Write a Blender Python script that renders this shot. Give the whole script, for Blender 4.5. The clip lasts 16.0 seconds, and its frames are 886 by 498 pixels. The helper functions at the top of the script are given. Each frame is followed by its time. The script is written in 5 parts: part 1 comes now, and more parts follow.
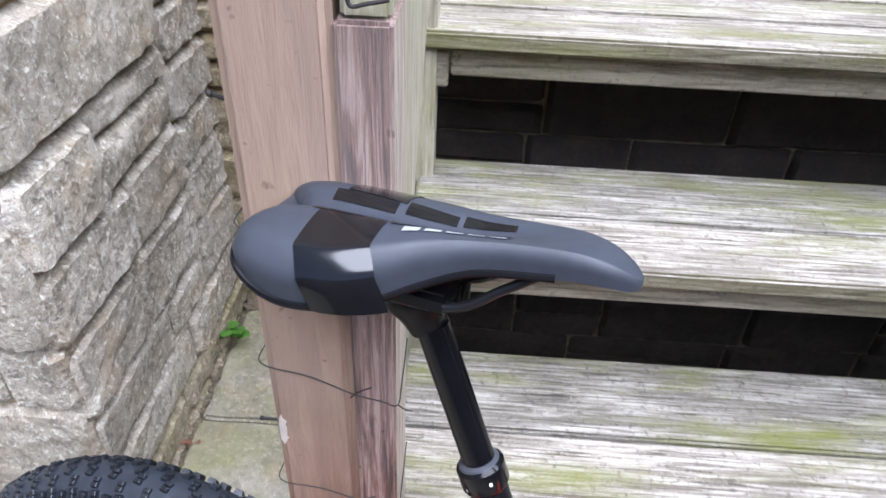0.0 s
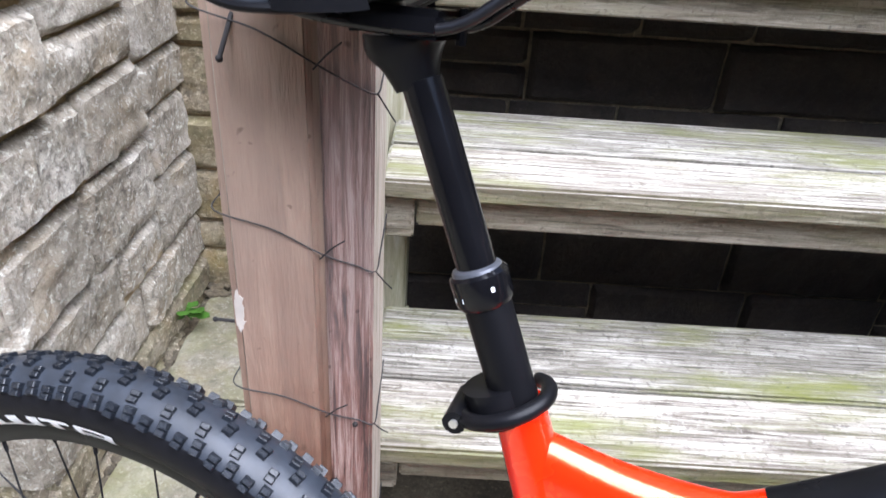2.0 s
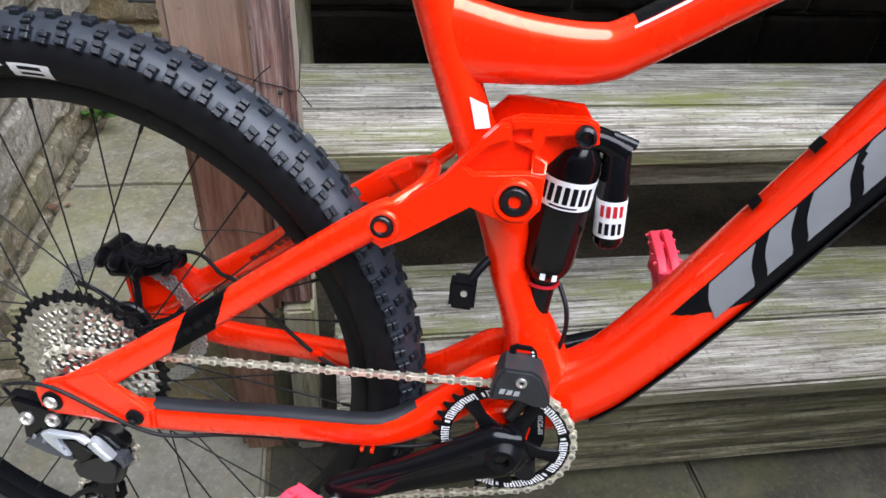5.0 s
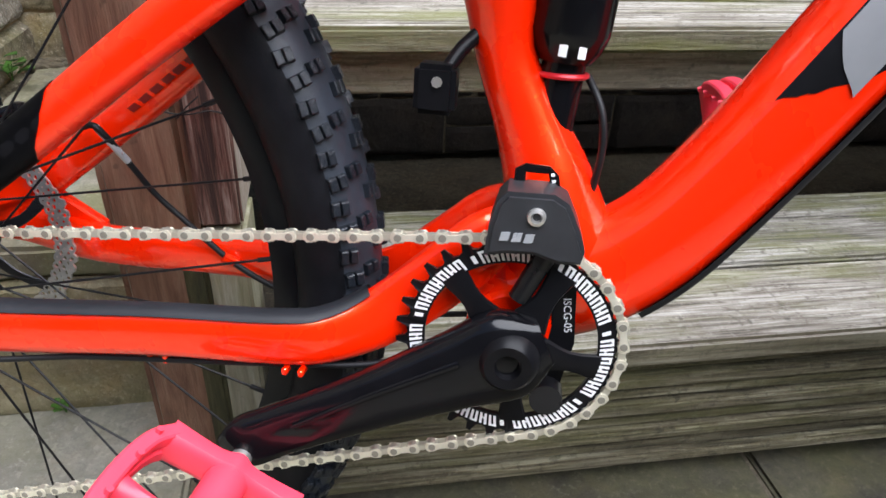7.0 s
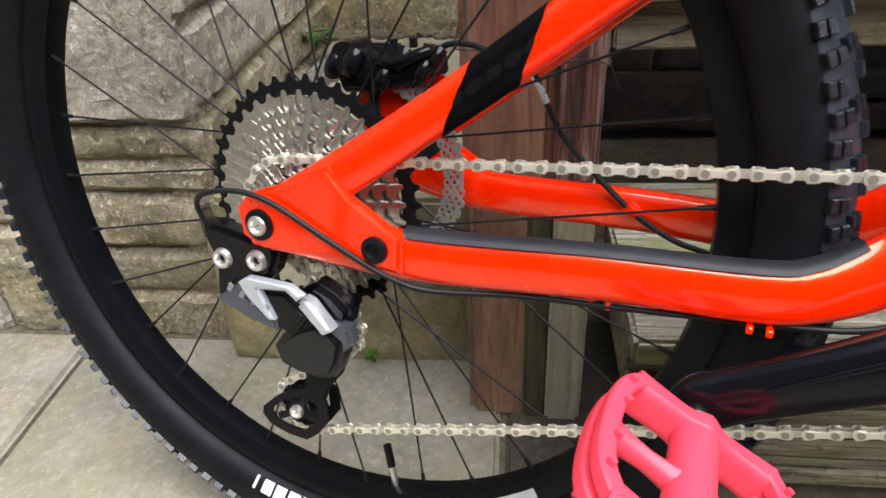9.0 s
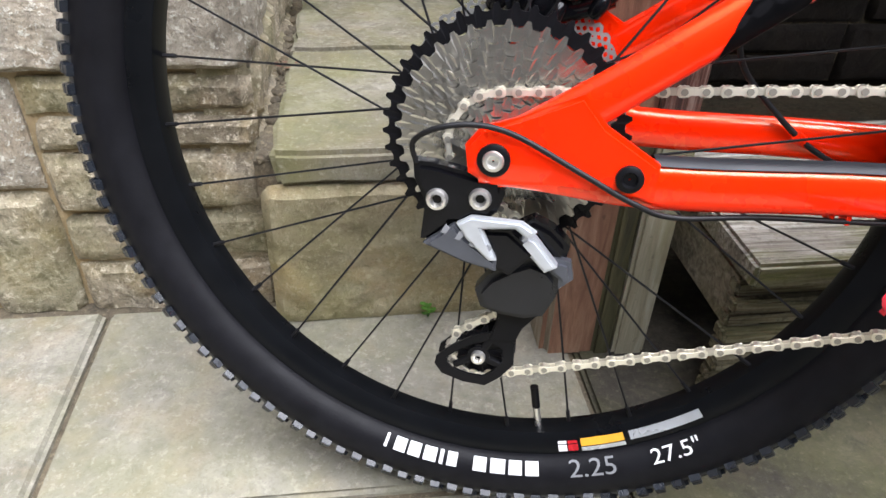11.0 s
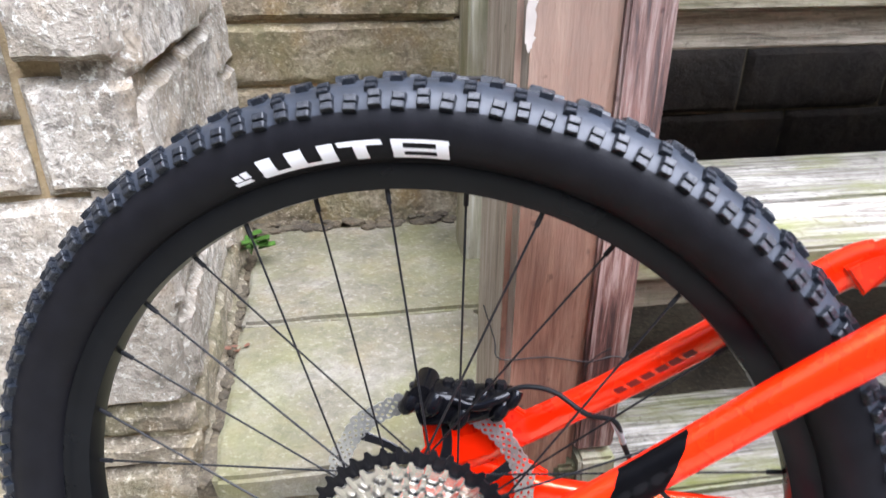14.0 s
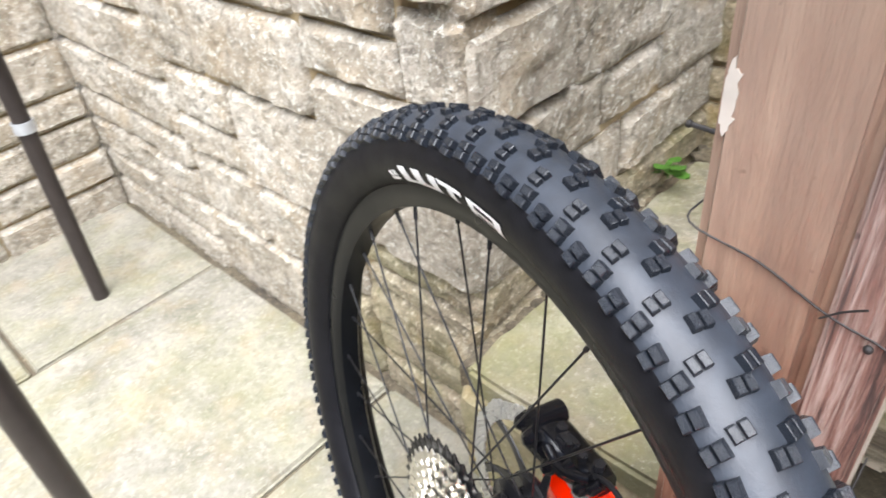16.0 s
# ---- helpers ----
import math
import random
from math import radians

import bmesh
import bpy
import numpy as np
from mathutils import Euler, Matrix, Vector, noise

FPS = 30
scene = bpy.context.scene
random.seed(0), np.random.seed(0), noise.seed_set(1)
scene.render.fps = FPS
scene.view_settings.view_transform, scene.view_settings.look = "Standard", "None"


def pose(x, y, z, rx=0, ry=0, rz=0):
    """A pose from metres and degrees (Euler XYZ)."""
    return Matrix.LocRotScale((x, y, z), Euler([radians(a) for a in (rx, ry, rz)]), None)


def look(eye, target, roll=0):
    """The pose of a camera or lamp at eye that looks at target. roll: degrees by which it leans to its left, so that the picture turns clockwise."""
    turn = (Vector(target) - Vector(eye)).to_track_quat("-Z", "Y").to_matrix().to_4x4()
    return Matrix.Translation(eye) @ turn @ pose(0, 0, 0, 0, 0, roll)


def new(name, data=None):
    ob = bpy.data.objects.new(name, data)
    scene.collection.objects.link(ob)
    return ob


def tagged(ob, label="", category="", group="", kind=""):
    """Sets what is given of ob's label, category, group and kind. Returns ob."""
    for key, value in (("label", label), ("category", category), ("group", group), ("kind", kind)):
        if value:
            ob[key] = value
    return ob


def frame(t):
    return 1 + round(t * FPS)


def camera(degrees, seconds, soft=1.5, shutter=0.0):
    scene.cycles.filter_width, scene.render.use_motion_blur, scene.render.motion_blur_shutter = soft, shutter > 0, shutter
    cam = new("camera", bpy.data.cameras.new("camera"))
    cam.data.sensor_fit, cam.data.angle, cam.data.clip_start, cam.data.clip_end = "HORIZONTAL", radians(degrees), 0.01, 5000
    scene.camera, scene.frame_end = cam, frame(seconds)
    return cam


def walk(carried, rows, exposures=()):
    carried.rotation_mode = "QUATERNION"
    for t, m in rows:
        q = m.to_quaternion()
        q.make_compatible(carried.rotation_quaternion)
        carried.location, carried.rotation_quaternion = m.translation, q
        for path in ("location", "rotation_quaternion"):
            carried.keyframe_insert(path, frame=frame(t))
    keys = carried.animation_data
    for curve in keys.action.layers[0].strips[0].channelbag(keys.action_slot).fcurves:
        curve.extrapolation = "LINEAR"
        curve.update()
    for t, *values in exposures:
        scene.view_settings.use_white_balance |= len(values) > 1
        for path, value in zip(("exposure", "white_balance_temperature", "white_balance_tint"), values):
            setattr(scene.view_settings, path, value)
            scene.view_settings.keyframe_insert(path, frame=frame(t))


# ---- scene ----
cam = camera(65.9, 16.0, shutter=0.25)
PATH = [
    (0, (0.266, -0.321, 1.274), (0.218, 1.283, 0.081), 2.6),
    (0.5, (0.293, -0.329, 1.234), (0.119, 1.399, 0.242), 1.4),
    (1, (0.282, -0.325, 1.167), (0.145, 1.479, 0.314), 1.5),
    (1.5, (0.274, -0.346, 1.107), (0.262, 1.425, 0.177), 3.1),
    (2, (0.265, -0.359, 1.059), (0.284, 1.368, 0.051), 3.9),
    (2.5, (0.26, -0.394, 1.031), (0.32, 1.309, -0.016), 4.7),
    (3, (0.247, -0.45, 1.012), (0.368, 1.207, -0.102), 5.0),
    (3.5, (0.239, -0.504, 1.001), (0.434, 1.095, -0.185), 4.2),
    (4, (0.241, -0.579, 0.979), (0.501, 0.992, -0.231), 3.7),
    (4.5, (0.243, -0.603, 0.937), (0.543, 0.922, -0.321), 4.8),
    (4.6, (0.256, -0.605, 0.92), (0.526, 0.951, -0.307), 4.3),
    (4.7, (0.254, -0.591, 0.916), (0.541, 0.95, -0.326), 4.4),
    (6.8, (0.298, -0.475, 0.622), (0.581, 1.209, -0.419), 2.8),
    (7, (0.3, -0.469, 0.62), (0.609, 1.2, -0.437), 2.7),
    (7.5, (0.295, -0.474, 0.588), (0.566, 1.182, -0.501), 1.3),
    (8, (0.239, -0.459, 0.577), (0.303, 1.217, -0.513), -0.7),
    (8.5, (0.177, -0.449, 0.579), (0.041, 1.241, -0.483), -2.6),
    (9, (0.137, -0.448, 0.578), (-0.063, 1.225, -0.5), -3.0),
    (9.5, (0.08, -0.451, 0.565), (-0.067, 1.187, -0.573), -2.3),
    (9.7, (0.049, -0.451, 0.559), (-0.03, 1.169, -0.611), -1.2),
    (11.8, (-0.147, -0.451, 0.559), (0.148, 1.165, -0.583), 2.1),
    (12, (-0.151, -0.446, 0.576), (0.163, 1.179, -0.547), 2.2),
    (12.5, (-0.144, -0.433, 0.615), (0.2, 1.223, -0.451), 1.4),
    (13, (-0.131, -0.42, 0.665), (0.202, 1.286, -0.324), 0.1),
    (13.5, (-0.104, -0.408, 0.728), (0.259, 1.325, -0.202), -0.4),
    (14, (-0.044, -0.38, 0.782), (0.239, 1.382, -0.12), 0.3),
    (14.5, (0.024, -0.323, 0.814), (-0.094, 1.451, -0.101), 5.3),
    (15, (0.099, -0.273, 0.828), (-0.399, 1.355, -0.221), 4.3),
    (15.5, (0.175, -0.248, 0.858), (-0.66, 1.185, -0.26), 0.6),
    (16, (0.225, -0.215, 0.876), (-0.934, 0.865, -0.344), -6.9),
]
EXPOSURES = [(0, 1.5, 6150, 14), (0.5, 1.65, 6150, 14), (1.5, 1.77, 6200, 14), (2.5, 1.85, 6250, 12), (3.5, 1.55, 6250, 10), (4.5, 1.1, 6350, 10), (7.0, 1.3, 6600, 10), (9.0, 1.3, 7050, 10), (9.7, 1.3, 7050, 10), (12.0, 1.85, 6400, 13), (13.5, 1.9, 6250, 14), (14.5, 2.2, 6350, 13), (15.0, 2.1, 6300, 10), (16.0, 1.95, 6900, 10)]
walk(cam, [(t, look(eye, target, roll)) for t, eye, target, roll in PATH], EXPOSURES)

# ---- light ----
world = bpy.data.worlds.new("sky")
scene.world = world
world.use_nodes = True
wn = world.node_tree
sky = wn.nodes.new("ShaderNodeTexSky")
sky.sky_type, sky.sun_disc = "NISHITA", False
sky.sun_elevation, sky.sun_rotation = radians(67.0), radians(135)
sky.air_density, sky.dust_density, sky.ozone_density = 1.0, 1.0, 2.0
wn.links.new(sky.outputs[0], wn.nodes["Background"].inputs[0])
wn.nodes["Background"].inputs[1].default_value = 0.06
sun = new("sun", bpy.data.lights.new("sun", "SUN"))
sun.data.energy, sun.data.angle, sun.data.color = 4.9, radians(72), (0.86, 0.90, 1.0)
sun.matrix_world = look((1.5, -1.5, 5.0), (0, 0, 0))


# ---- materials ----
class Nodes:
    """A node tree in short: n(type, inputs...) adds a node; links are made from sockets."""

    def __init__(self, name):
        self.mat = bpy.data.materials.new(name)
        self.mat.use_nodes = True
        self.t = self.mat.node_tree
        self.b = self.t.nodes["Principled BSDF"]

    def n(self, kind, props=None, **inputs):
        node = self.t.nodes.new("ShaderNode" + kind)
        props = props or {}
        if "data_type" in props:
            node.data_type = props["data_type"]
        if "blend_type" in props:
            node.blend_type = props["blend_type"]
        if "operation" in props:
            node.operation = props["operation"]
        for k, v in inputs.items():
            self.put(node.inputs[k.replace("_", " ")], v)
        return node

    def put(self, socket, v):
        if isinstance(v, bpy.types.NodeSocket):
            self.t.links.new(v, socket)
        elif isinstance(v, tuple) and len(v) == 3 and socket.type == "RGBA":
            socket.default_value = (*v, 1)
        else:
            socket.default_value = v

    def coord(self, scale=(1, 1, 1), space="Object"):
        c = self.n("TexCoord")
        m = self.n("Mapping", Scale=scale)
        self.t.links.new(c.outputs[space], m.inputs[0])
        return m.outputs[0]

    def noise(self, vec, scale, detail=4.0, rough=0.6, dist=0.0):
        return self.n("TexNoise", Vector=vec, Scale=scale, Detail=detail, Roughness=rough, Distortion=dist).outputs[0]

    def ramp(self, fac, *stops):
        r = self.n("ValToRGB", Fac=fac)
        e = r.color_ramp.elements
        while len(e) < len(stops):
            e.new(0.5)
        for el, (p, c) in zip(e, stops):
            el.position, el.color = p, (*c, 1) if isinstance(c, tuple) else (c, c, c, 1)
        return r.outputs[0]

    def mix(self, fac, a, b, mode="MIX"):
        m = self.n("Mix", {"data_type": "RGBA", "blend_type": mode})
        for s, v in zip((m.inputs[0], m.inputs[6], m.inputs[7]), (fac, a, b)):
            self.put(s, v)
        return m.outputs[2]

    def math(self, op, a, b=0.0):
        m = self.n("Math", {"operation": op})
        self.put(m.inputs[0], a)
        self.put(m.inputs[1], b)
        return m.outputs[0]

    def bump(self, height, strength=0.3, distance=0.002, normal=None):
        m = self.n("Bump", Strength=strength, Distance=distance, Height=height)
        if normal is not None:
            self.t.links.new(normal, m.inputs["Normal"])
        return m.outputs[0]

    def done(self, color=None, rough=None, metal=None, normal=None, **more):
        for k, v in (("Base Color", color), ("Roughness", rough), ("Metallic", metal), ("Normal", normal)):
            if v is not None:
                self.put(self.b.inputs[k], v)
        for k, v in more.items():
            self.put(self.b.inputs[k.replace("_", " ")], v)
        return self.mat


def plain(name, color, rough, metal=0.0, grain=0.0, scale=300, vary=0.12, **more):
    """A made surface: slight mottling in colour and gloss, and a fine grain."""
    k = Nodes(name)
    v = k.coord()
    a = k.noise(v, scale * 0.12, 3)
    dark = tuple(c * (1 - vary) for c in color)
    lite = tuple(min(1, c * (1 + vary)) for c in color)
    col = k.ramp(a, (0.3, dark), (0.7, lite))
    r = k.ramp(k.noise(v, scale * 0.05, 4), (0.3, max(0.03, rough - 0.06)), (0.7, min(1, rough + 0.08)))
    nor = k.bump(k.noise(v, scale, 3), grain, 0.0006) if grain else None
    return k.done(col, r, metal, nor, **more)


def wood(name, base, dark, lite, green=0.0, axis=0, ridge=0.5, grey=None, rough=0.8, freq=1.0, up=0.0, blotch=0.0, hard=1.0, wear=1.7):
    """Weathered timber whose grain runs along one axis."""
    k = Nodes(name)
    long = [90.0 * freq, 90.0 * freq, 90.0 * freq]
    long[axis] = 8.0
    rnd = k.n("ObjectInfo").outputs["Random"]
    shift = k.math("MULTIPLY", rnd, 17.0)
    c = k.n("TexCoord").outputs["Object"]
    add = k.n("VectorMath", {"operation": "ADD"})
    k.t.links.new(c, add.inputs[0])
    k.t.links.new(shift, add.inputs[1])
    v0 = add.outputs[0]
    m = k.n("Mapping", Vector=v0, Scale=tuple(long))
    g = k.noise(m.outputs[0], 1.0, 6, 0.65, 0.6)
    m2 = k.n("Mapping", Vector=v0, Scale=tuple(x * 3.4 if i != axis else 22.0 for i, x in enumerate(long)))
    fine = k.noise(m2.outputs[0], 1.0, 4, 0.7)
    blot = k.noise(v0, 7.0, 5, 0.6)
    col = k.ramp(g, (0.5 - 0.22 * hard, dark), (0.5, base), (0.5 + 0.22 * hard, lite))
    col = k.mix(k.math("MULTIPLY", fine, 0.5), col, tuple(x * 0.55 for x in base), "MULTIPLY")
    if hard < 1:
        # open drying cracks along the grain
        crack = k.ramp(fine, (0.33, 1.0), (0.42, 0.0))
        col = k.mix(k.math("MULTIPLY", crack, 0.4), col, tuple(x * 0.5 for x in dark))
    if hard < 1 and axis == 0:
        pale = k.ramp(k.noise(v0, 170.0, 4, 0.7), (0.55, 0.0), (0.64, 1.0))
        col = k.mix(k.math("MULTIPLY", pale, 0.18), col, tuple(min(0.9, x * 1.15) for x in lite))
        pits = k.ramp(k.noise(v0, 95.0, 4, 0.7), (0.36, 1.0), (0.44, 0.0))
        col = k.mix(k.math("MULTIPLY", pits, 0.55), col, dark)
    if blotch:
        mb = k.n("Mapping", Vector=v0, Scale=tuple(4.0 if i == axis else 22.0 for i in range(3)))
        worn = k.ramp(k.noise(mb.outputs[0], 1.0, 6, 0.7, 0.4), (0.40, 1.0), (0.58, 0.0))
        col = k.mix(k.math("MULTIPLY", worn, blotch), col, tuple(x * wear for x in dark))
    if grey:
        amount = k.ramp(blot, (0.42, 0.0), (0.66, 0.85))
        if up:
            # the stain has weathered off the upper part of the post
            sep = k.n("SeparateXYZ", Vector=c)
            high = k.math("ADD", sep.outputs[2], k.math("MULTIPLY", blot, 0.5))
            amount = k.math("MULTIPLY", k.ramp(k.math("MULTIPLY", high, 0.7), (0.48, 0.04), (0.78, 1.0)), up)
        col = k.mix(amount, col, grey)
    if green:
        gm = k.math("MULTIPLY", k.ramp(k.noise(k.n("Mapping", Vector=v0, Scale=tuple(2.5 if i == axis else 13.0 for i in range(3))).outputs[0], 1.0, 7, 0.72), (0.48, 0.0), (0.68, 1.0)), green)
        col = k.mix(gm, col, (0.16, 0.17, 0.035))
    spots = k.ramp(k.noise(v0, 60.0, 2), (0.68, 0.0), (0.74, 1.0))
    col = k.mix(k.math("MULTIPLY", spots, 0.5), col, tuple(x * 0.4 for x in dark))
    h = k.math("ADD", g, k.math("MULTIPLY", fine, 0.5))
    return k.done(col, rough, 0.0, k.bump(h, ridge, 0.004))


def stone(name, base, dark, lite, rough=0.9, strength=0.9, ochre=0.4, speck=0.6, moss=0.0):
    """Hewn stone: broad blotches, a coarse crystalline speckle, ochre stains and perhaps moss."""
    k = Nodes(name)
    rnd = k.n("ObjectInfo").outputs["Random"]
    c = k.n("TexCoord").outputs["Object"]
    add = k.n("VectorMath", {"operation": "ADD"})
    k.t.links.new(c, add.inputs[0])
    k.t.links.new(k.math("MULTIPLY", rnd, 23.0), add.inputs[1])
    v = add.outputs[0]
    big = k.noise(v, 8.0, 6, 0.65)
    mid = k.noise(v, 60.0, 6, 0.72, 0.5)
    flecks = k.noise(v, 120.0, 5, 0.75)
    grit = k.noise(v, 300.0, 3, 0.7)
    col = k.ramp(big, (0.32, dark), (0.5, base), (0.68, lite))
    col = k.mix(k.math("MULTIPLY", k.ramp(mid, (0.34, 1.0), (0.52, 0.0)), speck), col, tuple(x * 0.3 for x in dark))
    col = k.mix(k.math("MULTIPLY", k.ramp(k.noise(v, 13.0, 5), (0.50, 0.0), (0.68, 1.0)), ochre), col, (0.40, 0.25, 0.09))
    col = k.mix(k.math("MULTIPLY", k.ramp(flecks, (0.54, 0.0), (0.64, 1.0)), speck), col, tuple(min(0.92, x * 1.6) for x in lite))
    col = k.mix(k.math("MULTIPLY", k.ramp(grit, (0.34, 1.0), (0.48, 0.0)), speck * 0.7), col, tuple(x * 0.35 for x in dark))
    col = k.mix(k.math("MULTIPLY", rnd, 0.3), col, tuple(x * 0.75 for x in base))
    if moss:
        gm = k.math("MULTIPLY", k.ramp(k.noise(v, 6.0, 6, 0.7), (0.42, 0.0), (0.62, 1.0)), moss)
        col = k.mix(gm, col, (0.20, 0.21, 0.05))
    h = k.math("ADD", k.math("MULTIPLY", mid, 1.0), k.math("MULTIPLY", flecks, 0.6))
    h = k.math("ADD", h, k.math("MULTIPLY", grit, 0.2))
    return k.done(col, rough, 0.0, k.bump(h, strength, 0.007))


M = {}
M["orange"] = plain("orange_gloss_paint", (1.0, 0.018, 0.0006), 0.27, 0, 0.0, vary=0.02, Specular_IOR_Level=0.8, Specular_Tint=(1.0, 0.6, 0.14, 1.0), Coat_Weight=0.55, Coat_Roughness=0.06, Coat_IOR=1.8)
M["matt_black"] = plain("matt_black_paint", (0.005, 0.005, 0.006), 0.32, vary=0.2, Specular_IOR_Level=0.15)
M["gloss_black"] = plain("gloss_black", (0.004, 0.004, 0.005), 0.14, vary=0.2, Specular_IOR_Level=0.28)
M["anodised"] = plain("black_anodised_metal", (0.012, 0.012, 0.014), 0.28, 0.3, vary=0.2)
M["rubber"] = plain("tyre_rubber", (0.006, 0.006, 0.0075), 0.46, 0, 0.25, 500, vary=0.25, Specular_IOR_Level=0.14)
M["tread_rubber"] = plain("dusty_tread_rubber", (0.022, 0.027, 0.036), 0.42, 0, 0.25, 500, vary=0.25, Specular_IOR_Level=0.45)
M["knob_rubber"] = plain("knob_rubber", (0.010, 0.0125, 0.017), 0.27, 0, 0.25, 500, vary=0.25, Specular_IOR_Level=0.45)
M["rim_black"] = plain("satin_black_rim", (0.0035, 0.004, 0.005), 0.30, vary=0.2, Specular_IOR_Level=0.16)
M["pad"] = plain("grey_rubber_pad", (0.014, 0.015, 0.018), 0.5, vary=0.2, Specular_IOR_Level=0.3)
M["saddle_grey"] = plain("saddle_cover", (0.032, 0.037, 0.048), 0.48, 0, 0.12, 900, vary=0.08, Specular_IOR_Level=0.4)
M["saddle_gloss"] = plain("saddle_patent", (0.006, 0.006, 0.007), 0.06, vary=0.2, Specular_IOR_Level=0.6)
M["steel"] = plain("steel", (0.80, 0.78, 0.74), 0.3, 0.9, 0.05, 400)
M["nickel"] = plain("nickel_chain", (0.86, 0.82, 0.70), 0.36, 0.75, 0.08, 600)
# darker inner links stand in for the shade between the outer plates
M["nickel_dark"] = plain("worn_inner_link", (0.62, 0.59, 0.50), 0.38, 0.8, 0.08, 600)
M["pin"] = plain("chain_pin", (0.36, 0.34, 0.29), 0.4, 0.7)
M["mech_grey"] = plain("dark_cast_alloy", (0.011, 0.0115, 0.013), 0.33, 0.1, 0.1, 600)
M["guide_grey"] = plain("dark_grey_nylon", (0.022, 0.023, 0.026), 0.45, 0, 0.1, 600)
M["rotor"] = plain("brushed_rotor", (0.55, 0.55, 0.54), 0.36, 0.85, 0.1, 500)
M["cog"] = plain("cassette_steel", (0.60, 0.575, 0.52), 0.25, 0.95, 0.05, 400)
M["graphite"] = plain("graphite_paint", (0.09, 0.095, 0.11), 0.3, 0.4)
M["silver"] = plain("satin_silver", (0.62, 0.65, 0.69), 0.3, 0.6)
M["white"] = plain("white_print", (0.8, 0.8, 0.8), 0.5, vary=0.04)
M["grey_print"] = plain("grey_print", (0.20, 0.205, 0.215), 0.45, vary=0.06)
M["pink"] = plain("pink_nylon", (0.84, 0.048, 0.085), 0.42, 0, 0.1, 500, vary=0.06)
M["red_print"] = plain("dark_red_print", (0.20, 0.006, 0.004), 0.35, vary=0.1)
M["red"] = plain("red_anodised", (0.6, 0.02, 0.03), 0.3, 0.3)
M["spoke"] = plain("black_spoke", (0.008, 0.008, 0.009), 0.4, 0.0, Specular_IOR_Level=0.25)
M["cable"] = plain("cable_sheath", (0.008, 0.008, 0.009), 0.45, Specular_IOR_Level=0.25)
M["wire"] = plain("old_wire", (0.028, 0.025, 0.024), 0.6, 0.3)
M["gold"] = plain("amber_print", (0.75, 0.36, 0.03), 0.5)
M["brass"] = plain("brass", (0.6, 0.45, 0.2), 0.35, 1.0)
M["tread_wood"] = wood("weathered_tread", (0.44, 0.40, 0.335), (0.08, 0.066, 0.05), (0.80, 0.76, 0.69), green=0.8, ridge=1.0, freq=2.2, hard=0.7, blotch=0.6)
M["tread_back"] = wood("damp_tread", (0.36, 0.335, 0.28), (0.055, 0.048, 0.037), (0.70, 0.67, 0.61), green=1.0, ridge=1.0, freq=2.2, hard=0.7, blotch=0.6)
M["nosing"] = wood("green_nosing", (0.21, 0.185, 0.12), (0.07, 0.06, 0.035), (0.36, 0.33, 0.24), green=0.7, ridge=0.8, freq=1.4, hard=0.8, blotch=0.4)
M["riser_wood"] = wood("weathered_riser", (0.29, 0.255, 0.19), (0.10, 0.085, 0.06), (0.44, 0.40, 0.32), green=0.35, ridge=0.9, freq=1.1, hard=0.7, blotch=0.4)
M["post_wood"] = wood("stained_post", (0.32, 0.172, 0.105), (0.15, 0.07, 0.043), (0.44, 0.285, 0.195), axis=2, ridge=0.6, grey=(0.38, 0.29, 0.225), freq=0.9, up=0.62, blotch=0.7, hard=0.8, wear=1.05)
M["post_bare"] = wood("bare_weathered_post", (0.42, 0.36, 0.29), (0.22, 0.18, 0.14), (0.56, 0.50, 0.43), axis=2, green=0.15, ridge=0.5, freq=1.0, hard=0.8)
M["post_rough"] = wood("stained_rail", (0.28, 0.14, 0.105), (0.055, 0.026, 0.021), (0.56, 0.42, 0.36), axis=2, ridge=1.0, grey=(0.40, 0.34, 0.31), freq=1.7, up=0.32, blotch=0.3, hard=0.5)
M["mossy_wood"] = wood("mossy_board", (0.075, 0.07, 0.03), (0.03, 0.028, 0.015), (0.13, 0.12, 0.06), axis=2, green=0.5, ridge=0.6)
M["grey_post"] = wood("grey_green_post", (0.42, 0.39, 0.29), (0.25, 0.23, 0.16), (0.58, 0.55, 0.45), axis=2, green=0.6, ridge=0.5)
M["stone"] = stone("pitched_stone", (0.47, 0.415, 0.335), (0.31, 0.265, 0.205), (0.65, 0.60, 0.515), ochre=0.30, speck=0.8)
# brown ochre stone, darkened to hold the shade of the recess
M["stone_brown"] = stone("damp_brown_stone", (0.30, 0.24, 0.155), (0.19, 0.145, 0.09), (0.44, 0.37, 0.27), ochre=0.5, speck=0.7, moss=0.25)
# brown moss stain, and shade at the wall's foot mixed into the colour
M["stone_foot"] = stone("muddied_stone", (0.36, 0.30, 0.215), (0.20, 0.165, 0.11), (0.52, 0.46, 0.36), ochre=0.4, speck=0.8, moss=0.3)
# base set near black in place of the deep shade under the steps
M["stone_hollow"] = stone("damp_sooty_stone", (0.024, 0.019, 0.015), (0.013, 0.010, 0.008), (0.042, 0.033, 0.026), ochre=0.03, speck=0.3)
M["stone_mossy"] = stone("mossy_pale_stone", (0.40, 0.36, 0.27), (0.20, 0.18, 0.12), (0.58, 0.53, 0.42), ochre=0.3, speck=0.8, moss=0.75)
M["stone_step"] = stone("step_stone", (0.32, 0.27, 0.17), (0.22, 0.18, 0.105), (0.43, 0.38, 0.27), strength=0.6, speck=0.35, moss=0.3)
